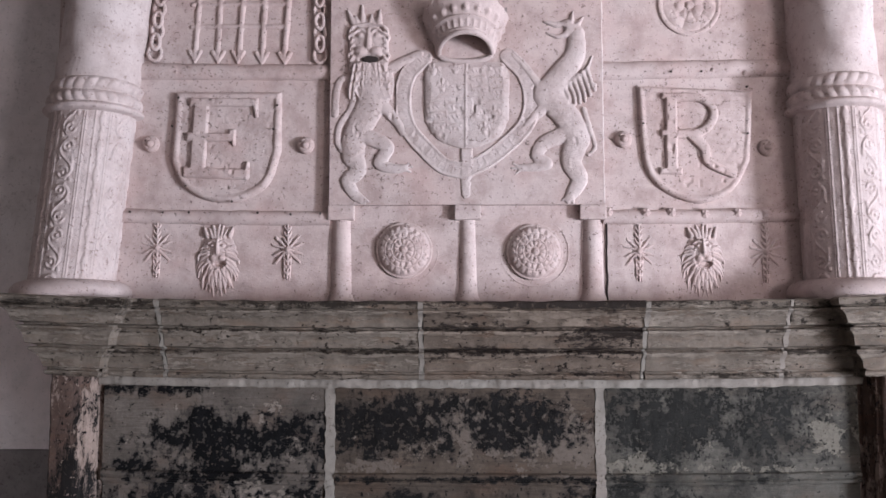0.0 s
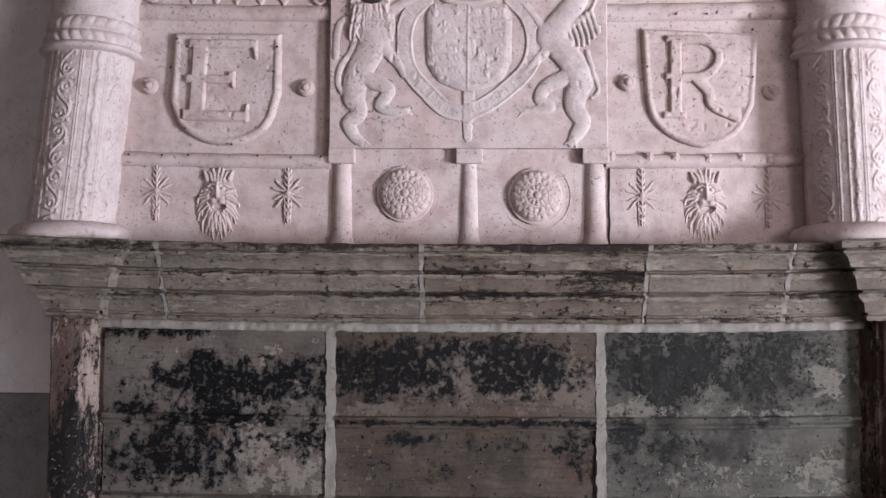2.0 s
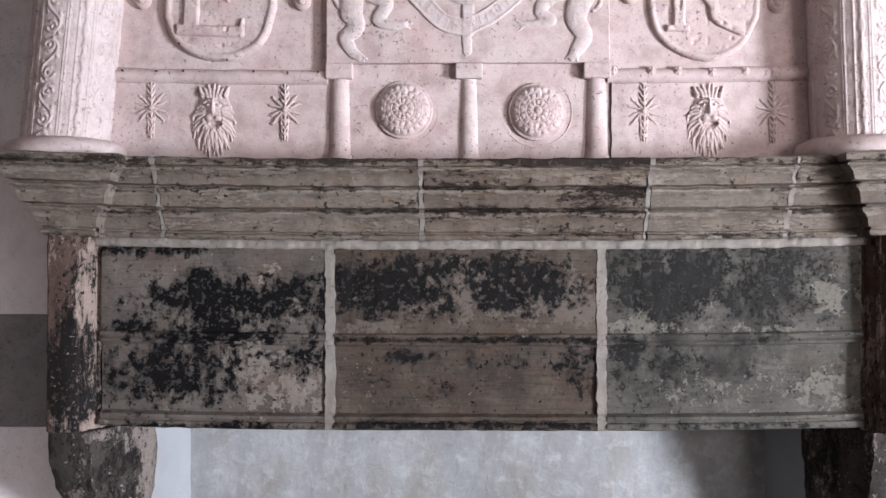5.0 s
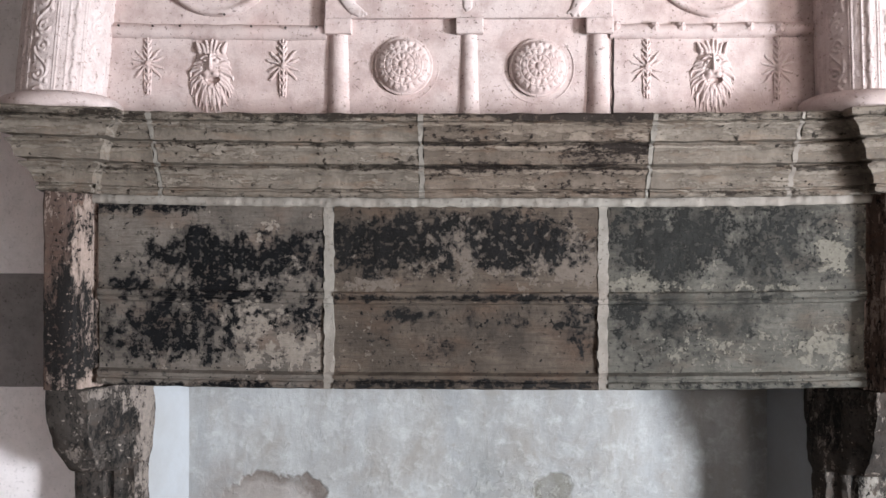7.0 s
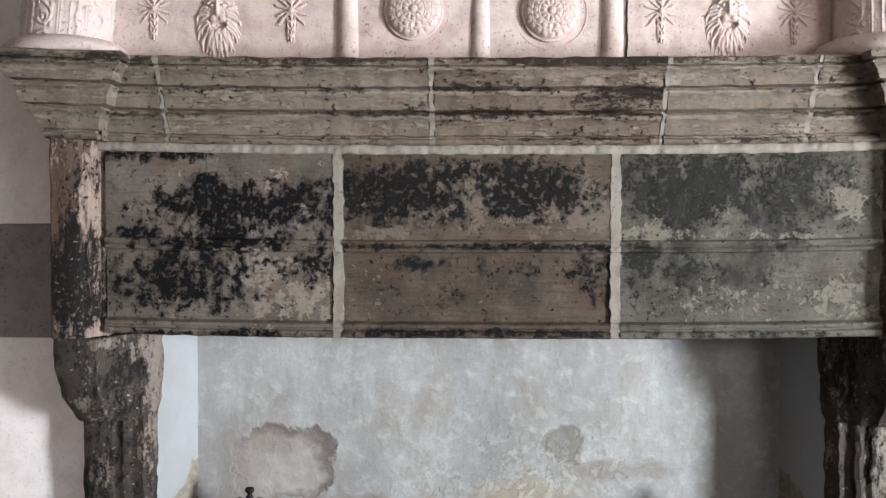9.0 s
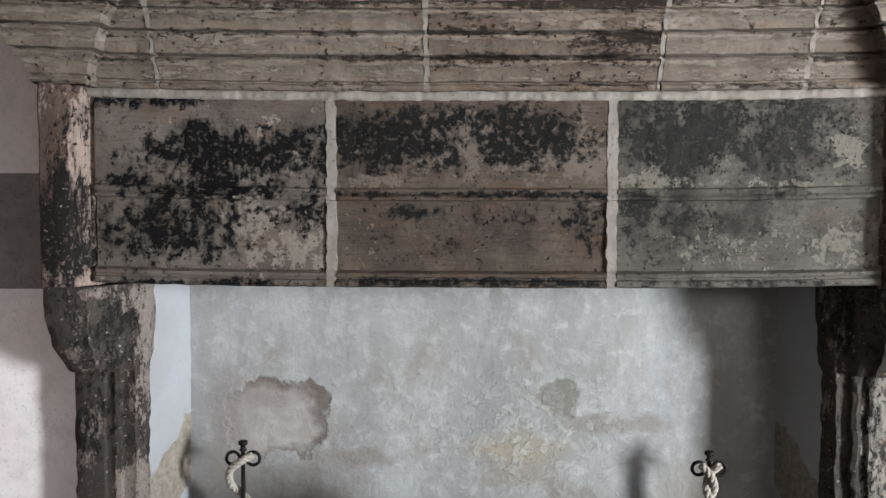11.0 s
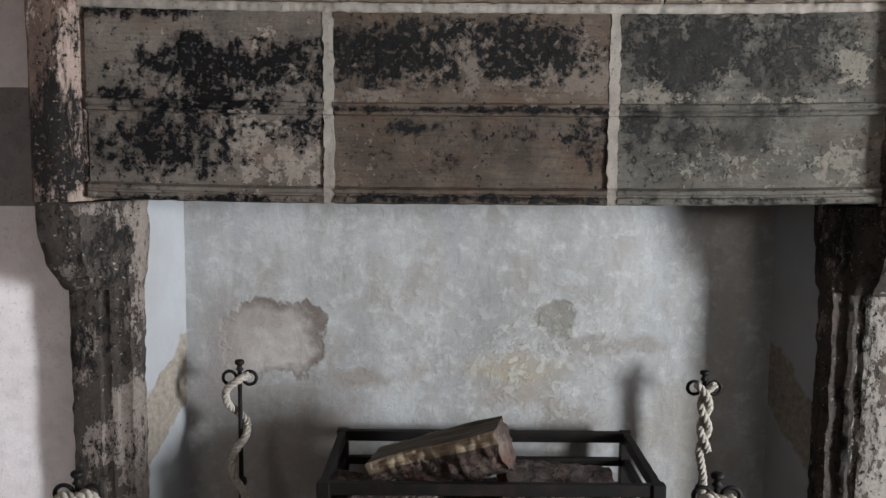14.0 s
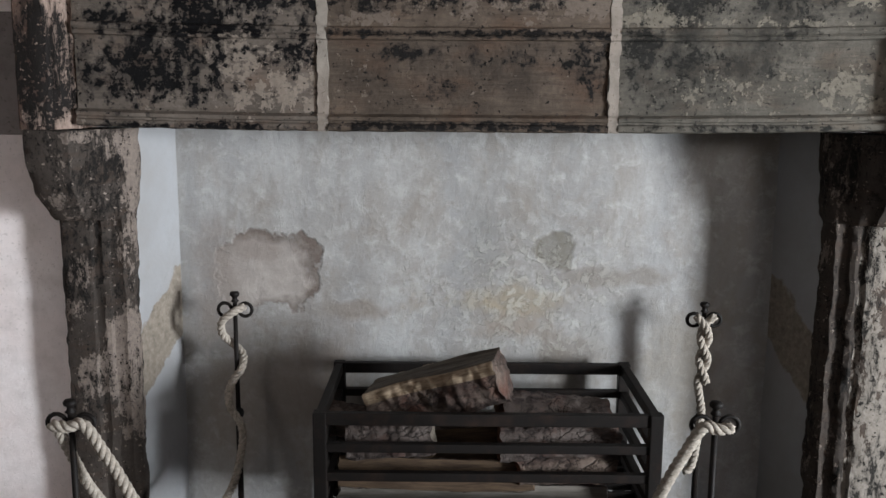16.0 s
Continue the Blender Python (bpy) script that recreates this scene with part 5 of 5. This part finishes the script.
def cable(A, Z):
    w1, w2 = (Z - 2.742) / 0.022, (Z - 2.784) / 0.020
    d = lambda e: np.clip(1 - e * e, 0, 1) ** 0.5
    one = 0.020 * d(w1) * (0.78 + 0.22 * np.abs(np.sin(A * 13 + w1 * 0.9)))
    two = 0.016 * d(w2) * (0.78 + 0.22 * np.abs(np.sin(A * 13 - w2 * 0.9)))
    rim = 0.026 * d((Z - 2.715) / 0.014)
    return np.maximum(np.maximum(one, two), rim)


for x, lean, turn in ((-1.118, 0.094, radians(-6)), (2 * MID + 0.994, -0.03, radians(40))):
    skin = wrapped("column", lean, lambda z: 0.124 + 0 * z, lambda A, Z: ornament(A + turn, Z), 2.195, 2.71, PLASTER_PALE)
    column = part("column", skin, over, "plaster column with scrollwork bands", (x, 2.392, 0))
    part("necking", wrapped("necking", lean, lambda z: 0.122 + 0 * z, cable, 2.698, 2.808, PLASTER_PALE), column, "twisted cable necking")
    part("upper_shaft", wrapped("upper_shaft", lean, lambda z: 0.125 + 0 * z, lambda A, Z: 0.0025 * np.sin(Z * 17 + 2 * np.sin(A * 3)) + 0.0015 * np.sin(Z * 49 + A * 5),
                                2.80, 3.6, PLASTER_PALE, 0.02, 0.06), column)
    part("column_base", mesh_of("column_base", *turned(0, 0, [(0.150, 2.137), (0.168, 2.142), (0.176, 2.158), (0.174, 2.176), (0.160, 2.192), (0.135, 2.202), (0.12, 2.204)], 40), PLASTER_PALE), column)

# ---- the log basket ----
def iron(name, base_c, rough, rust):
    m, nt, b = material(name, rough)
    v = coords(nt)
    c = blend(nt, steps(nt, fbm(nt, v, 18, 6, 0.7), 0.5, 0.75, (0, 0.7)), base_c, rust)
    nt.links.new(c, b.inputs["Base Color"])
    b.inputs["Specular IOR Level"].default_value = 0.18
    relief_bump(nt, b, fbm(nt, v, 160, 4), 0.3, 0.002)
    return m


IRON = iron("black_iron", (0.0075, 0.0058, 0.0052), 0.62, (0.026, 0.0145, 0.0105))
GX0, GX1, GY0, GY1 = -0.345, 0.600, 2.20, 2.70
basket = thing("log_basket", ((GX0 + GX1) / 2, 2.45, 0.03), "black iron log basket standing on the hearth", "fire basket")
for x in (GX0 + 0.016, GX1 - 0.016):
    for y in (GY0 + 0.016, GY1 - 0.016):
        part("corner_post", bevelled("corner_post", [box(x - 0.018, x + 0.018, y - 0.018, y + 0.018, 0.03, 0.604)], IRON, 0.003), basket)
for n, z in enumerate((0.585, 0.503, 0.420, 0.337, 0.29)):
    h = 0.017 if n == 0 else 0.0125
    for y in (GY0 + 0.016, GY1 - 0.016):
        part("long_rail", bevelled("long_rail", [box(GX0 + 0.03, GX1 - 0.03, y - 0.012, y + 0.012, z - h, z + h)], IRON, 0.003), basket)
    for x in (GX0 + 0.016, GX1 - 0.016):
        part("end_rail", bevelled("end_rail", [box(x - 0.012, x + 0.012, GY0 + 0.03, GY1 - 0.03, z - h, z + h)], IRON, 0.003), basket)
for k in range(7):
    y = GY0 + 0.07 + k * 0.06
    part("floor_bar", bevelled("floor_bar", [box(GX0 + 0.028, GX1 - 0.028, y - 0.008, y + 0.008, 0.28, 0.30)], IRON, 0.002), basket)


# ---- logs in the basket ----
def bark(name, dark, mid, light):
    m, nt, b = material(name, 0.9)
    v = coords(nt, (1, 3, 3))
    n, w = fbm(nt, v, 22, 6, 0.7), fbm(nt, coords(nt), 7, 4)
    c = blend(nt, steps(nt, n, 0.35, 0.65), dark, mid)
    c = blend(nt, steps(nt, w, 0.5, 0.68, (0, 0.85)), c, light)
    vor = nt.nodes.new("ShaderNodeTexVoronoi")
    vor.feature = "DISTANCE_TO_EDGE"
    vor.inputs["Scale"].default_value = 34
    warped = nt.nodes.new("ShaderNodeVectorMath")
    warped.operation = "ADD"
    nt.links.new(coords(nt, (0.7, 1.3, 1.3)), warped.inputs[0])
    nt.links.new(sums(nt, "MULTIPLY", fbm(nt, coords(nt), 26, 4, 0.7), 0.07), warped.inputs[1])
    nt.links.new(warped.outputs[0], vor.inputs["Vector"])
    crack = steps(nt, vor.outputs["Distance"], 0.0, 0.07, (0.85, 0))
    open_ = sums(nt, "MULTIPLY", crack, steps(nt, fbm(nt, coords(nt, shift=(3, 1, 2)), 9, 3), 0.38, 0.55))
    c = blend(nt, steps(nt, fbm(nt, coords(nt, shift=(1, 6, 2)), 12, 4), 0.52, 0.68, (0, 0.6)), c, (mid[0] * 1.25, mid[1] * 0.75, mid[2] * 0.62))
    c = blend(nt, open_, c, tuple(x * 0.8 for x in dark))
    nt.links.new(c, b.inputs["Base Color"])
    relief_bump(nt, b, sums(nt, "SUBTRACT", n, sums(nt, "MULTIPLY", open_, 0.6)), 1.0, 0.014)
    return m


def cut_wood(name, a, b_):
    m, nt, b = material(name, 0.8)
    n = fbm(nt, coords(nt, (0.6, 6, 6)), 14, 6, 0.65, 0.6)
    nt.links.new(blend(nt, steps(nt, n, 0.35, 0.65), a, b_), b.inputs["Base Color"])
    relief_bump(nt, b, n, 0.6, 0.006)
    return m


BARK_GREY = bark("grey_bark", (0.026, 0.018, 0.016), (0.090, 0.066, 0.058), (0.145, 0.118, 0.106))
BARK_BROWN = bark("brown_bark", (0.020, 0.013, 0.011), (0.105, 0.070, 0.058), (0.20, 0.150, 0.122))
WOOD_OLD = cut_wood("old_cut_wood", (0.045, 0.036, 0.028), (0.135, 0.112, 0.090))
WOOD_TAN = cut_wood("tan_split_wood", (0.04, 0.024, 0.015), (0.105, 0.068, 0.041))
WOOD_BRIGHT = cut_wood("fresh_split_edge", (0.16, 0.11, 0.07), (0.40, 0.31, 0.22))
WOOD_PALE = cut_wood("pale_weathered_wood", (0.10, 0.086, 0.072), (0.18, 0.16, 0.14))
WOOD_RED = cut_wood("reddish_cut_wood", (0.07, 0.028, 0.017), (0.15, 0.068, 0.04))


def log(a, b, r, skin, end, label, split=0.0, spin=0.0, seed=0.0, edge=None, sawn=None):
    """A log from a to b; split: the share of the round that was cleft away."""
    a, b = Vector(a), Vector(b)
    ln = (b - a).length
    N, K = 64, 40
    cut = r * (1 - 2 * split)
    ring = []
    for k in range(K):
        w = 2 * math.pi * k / K
        y, z = r * math.cos(w), r * math.sin(w)
        if split:
            z = min(z, cut)
        ring.append((y, z))
    v, f, kinds = [], [], []
    for i in range(N + 1):
        x = ln * i / N
        for y, z in ring:
            p = Vector((x * 13, y * 20 + seed, z * 20))
            flat = split and z >= cut - 1e-6
            plates = max(0.0, 0.5 - abs(noise.noise(Vector((x * 34, y * 60 + seed, z * 60)))) * 3)
            j = 1 + (0.04 if flat else 0.16) * noise.noise(p * 0.7) + (0.02 if flat else 0.10) * noise.noise(p * 3.1) - (0.0 if flat else 0.12 * plates)
            bend = 0.12 * r * math.sin(x * 9 + seed)
            ragged = (0.012 * noise.noise(Vector((y * 40, z * 40, seed + i // 60)))) if i in (0, N) else 0.0
            v.append((x + ragged, y * j + bend, z * (j if not flat else 1) + ((0.10 * r * noise.noise(Vector((x * 5, y * 50, seed)))) if flat else 0) + 0.5 * bend))
    for i in range(N):
        for k in range(K):
            k2 = (k + 1) % K
            f.append((i * K + k, i * K + k2, (i + 1) * K + k2, (i + 1) * K + k))
            y0, z0 = ring[k]
            y1, z1 = ring[k2]
            c = split and min(z0, z1) >= cut - 1e-6
            kinds.append(1 if c else 2 if split and edge and max(z0, z1) >= cut - 0.20 * r else 0)
    me = mesh_of("log", v, f, [skin, end, edge or skin])
    me.polygons.foreach_set("material_index", kinds)
    body = new("log", me)
    d = (b - a).normalized()
    rot = Vector((1, 0, 0)).rotation_difference(d).to_matrix().to_4x4()
    body.matrix_world = Matrix.Translation(a) @ rot @ pose(0, 0, 0, spin, 0, 0)
    tagged(body, label, "log", "logs in the basket")
    for i in (0, N):
        c = sum((Vector(v[i * K + k]) for k in range(K)), Vector()) / K
        ev = [c + Vector((0.004 if i else -0.004, 0, 0))] + [Vector(v[i * K + k]) for k in range(K)]
        cap = new("cut_end", mesh_of("cut_end", ev, [(0, 1 + k, 1 + (k + 1) % K) for k in range(K)], sawn or end))
        cap.parent = body
    return body


log((-0.197, 2.440, 0.548), (0.172, 2.370, 0.686), 0.096, BARK_BROWN, WOOD_OLD, "grey-brown split log resting across the pile", 0.25, -3, 1.0, WOOD_BRIGHT, BARK_BROWN)
log((0.171, 2.380, 0.543), (0.482, 2.430, 0.513), 0.062, BARK_GREY, WOOD_RED, "grey-barked log with reddish cut end in basket", 0.0, 0, 2.0)
log((-0.342, 2.440, 0.506), (-0.133, 2.360, 0.516), 0.050, BARK_BROWN, WOOD_OLD, "short dark log lying under the top log", 0.0, 0, 3.0)
log((-0.262, 2.320, 0.486), (-0.021, 2.300, 0.510), 0.056, BARK_GREY, WOOD_OLD, "rough grey log behind the front rail", 0.0, 0, 4.0)
log((-0.109, 2.380, 0.436), (0.206, 2.400, 0.438), 0.052, BARK_BROWN, WOOD_TAN, "split tan log with bare wood showing", 0.38, 62, 5.0)
log((0.165, 2.300, 0.488), (0.500, 2.320, 0.476), 0.055, BARK_GREY, WOOD_RED, "grey-barked log in the middle of the basket", 0.0, 0, 6.0)
log((0.214, 2.280, 0.409), (0.493, 2.300, 0.413), 0.044, BARK_BROWN, WOOD_RED, "short reddish-brown log low in the basket", 0.0, 0, 7.0)
log((-0.284, 2.300, 0.393), (0.262, 2.280, 0.400), 0.046, BARK_BROWN, WOOD_TAN, "long split log with tan face", 0.36, 72, 8.0)
log((-0.291, 2.300, 0.300), (0.476, 2.300, 0.307), 0.048, BARK_GREY, WOOD_PALE, "long pale grey log at the basket's foot", 0.36, 75, 9.0)
log((-0.273, 2.430, 0.257), (0.474, 2.430, 0.267), 0.055, BARK_BROWN, WOOD_OLD, "dark log at the bottom of the basket", 0.0, 0, 10.0)
log((-0.251, 2.560, 0.253), (0.461, 2.570, 0.259), 0.062, BARK_BROWN, WOOD_OLD, "dark log at the back of the basket", 0.0, 0, 11.0)
log((-0.277, 2.480, 0.380), (0.479, 2.490, 0.386), 0.062, BARK_BROWN, WOOD_OLD, "dark log in the heart of the pile", 0.0, 0, 12.0)
log((-0.254, 2.600, 0.387), (0.444, 2.610, 0.393), 0.050, BARK_BROWN, WOOD_OLD, "dark log high at the basket's back", 0.0, 0, 13.0)


# ---- rope barrier ----
def stanchion(top):
    ob = thing("rope_stanchion", (0, 0, 0), "slim black iron stanchion with ring hooks and ball finial", "stanchion", "rope stanchions")
    part("rod", mesh_of("rod", *turned(0, 0, [(0.010, 0.012), (0.0095, 0.37), (0.0085, 0.40), (0.0075, 0.44), (0.007, top - 0.03)], 12), IRON), ob)
    part("foot_plate", mesh_of("foot_plate", *turned(0, 0, [(0.075, 0.0), (0.075, 0.006), (0.06, 0.012), (0.014, 0.016)], 24), IRON), ob)
    part("knuckle", mesh_of("knuckle", *turned(0, 0, [(0.006, 0.385), (0.016, 0.395), (0.018, 0.405), (0.016, 0.415), (0.006, 0.425)], 14), IRON), ob)
    part("finial", mesh_of("finial", *turned(0, 0, [(0.007, top - 0.036), (0.013, top - 0.031), (0.008, top - 0.024), (0.008, top - 0.018), (0.0145, top - 0.013),
                                                 (0.0155, top - 0.006), (0.012, top - 0.001), (0.004, top)], 16), IRON), ob)
    for s in (-1, 1):
        c = [(s * 0.032 + 0.021 * math.cos(a), 0, top - 0.058 + 0.021 * math.sin(a)) for a in np.linspace(0, 2 * math.pi, 25)[:-1]]
        part("ring_hook", mesh_of("ring_hook", *tube(c, 0.0055, 8, True), IRON), ob)
    return ob


first = stanchion(0.80)
first.matrix_world = pose(-0.83, 1.80, 0.03 - 0.055)
first.location = (-0.83, 1.80, 0.03)
first.scale = (1, 1, 0.935)
for x, y, s in ((0.617, 1.80, 0.945), (-0.652, 2.65, 1.01), (0.822, 2.65, 0.982)):
    c = copy_thing(first, pose(x, y, 0.03))
    c.scale = (1, 1, s)


def hemp():
    m, nt, b = material("hemp_rope", 0.95)
    n = fbm(nt, coords(nt, (1, 1, 1)), 90, 5, 0.7)
    nt.links.new(blend(nt, steps(nt, n, 0.3, 0.7), (0.20, 0.17, 0.14), (0.43, 0.385, 0.335)), b.inputs["Base Color"])
    relief_bump(nt, b, n, 0.7, 0.003)
    return m


HEMP = hemp()


def rope(pts, r, label, lay=0.055):
    """A three-strand rope along points."""
    c = [Vector(p) for p in curve_through(pts, 26)]
    ln = [0.0]
    for a, b in zip(c, c[1:]):
        ln.append(ln[-1] + (b - a).length)
    n = max(24, int(ln[-1] / 0.006))
    path, j = [], 0
    for i in range(n + 1):
        s = ln[-1] * i / n
        while j < len(ln) - 2 and ln[j + 1] < s:
            j += 1
        u = (s - ln[j]) / max(ln[j + 1] - ln[j], 1e-9)
        path.append(c[j].lerp(c[j + 1], u))
    ob = thing("rope", tuple(path[0]), label, "rope", "barrier ropes")
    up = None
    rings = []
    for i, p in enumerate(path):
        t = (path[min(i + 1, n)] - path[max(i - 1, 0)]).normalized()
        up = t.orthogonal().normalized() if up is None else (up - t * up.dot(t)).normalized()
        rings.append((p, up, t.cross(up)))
    for k in range(3):
        line = []
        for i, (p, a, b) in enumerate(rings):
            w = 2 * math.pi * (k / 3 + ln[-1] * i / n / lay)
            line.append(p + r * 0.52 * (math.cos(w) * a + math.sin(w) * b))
        part("strand", mesh_of("strand", *tube(line, r * 0.56, 7), HEMP), ob)
    return ob


rope([(-0.868, 1.79, 0.715), (-0.862, 1.785, 0.722), (-0.83, 1.783, 0.719), (-0.795, 1.785, 0.722), (-0.74, 1.78, 0.64), (-0.62, 1.77, 0.46), (-0.36, 1.76, 0.27), (-0.10, 1.76, 0.21),
      (0.16, 1.76, 0.27), (0.42, 1.77, 0.46), (0.53, 1.78, 0.64), (0.585, 1.785, 0.728), (0.617, 1.783, 0.726), (0.652, 1.785, 0.730)], 0.0135,
     "thick pale hemp rope slung between the front stanchions")
rope([(-0.862, 1.80, 0.712), (-0.852, 1.82, 0.66), (-0.82, 1.88, 0.52), (-0.77, 2.0, 0.36), (-0.70, 2.25, 0.22), (-0.65, 2.5, 0.24), (-0.635, 2.61, 0.34), (-0.640, 2.625, 0.41),
      (-0.668, 2.625, 0.46), (-0.678, 2.632, 0.505), (-0.660, 2.630, 0.555), (-0.632, 2.632, 0.595), (-0.636, 2.668, 0.63), (-0.668, 2.668, 0.665), (-0.692, 2.645, 0.70),
      (-0.690, 2.630, 0.745), (-0.655, 2.627, 0.775), (-0.622, 2.645, 0.79)], 0.0125, "pale hemp rope wound round the back stanchion")
turns = [(0.822 + 0.013 * math.cos(w) + (0.016 if k == 0 else 0), 2.632 + 0.011 * math.sin(w), 0.775 - 0.027 * k) for k, w in ((k, k * 1.15) for k in range(9))]
rope(turns + [(0.815, 2.63, 0.52), (0.824, 2.628, 0.46), (0.815, 2.62, 0.40), (0.805, 2.61, 0.33), (0.790, 2.60, 0.285), (0.770, 2.60, 0.275)], 0.0125,
     "pale hemp rope end hanging down a stanchion")
turns = [(0.822 - 0.013 * math.cos(w) - (0.016 if k == 0 else 0), 2.632 - 0.011 * math.sin(w), 0.775 - 0.027 * k) for k, w in ((k, k * 1.15) for k in range(9))]
rope(turns, 0.0125, "short pale hemp rope twisted round its own end")
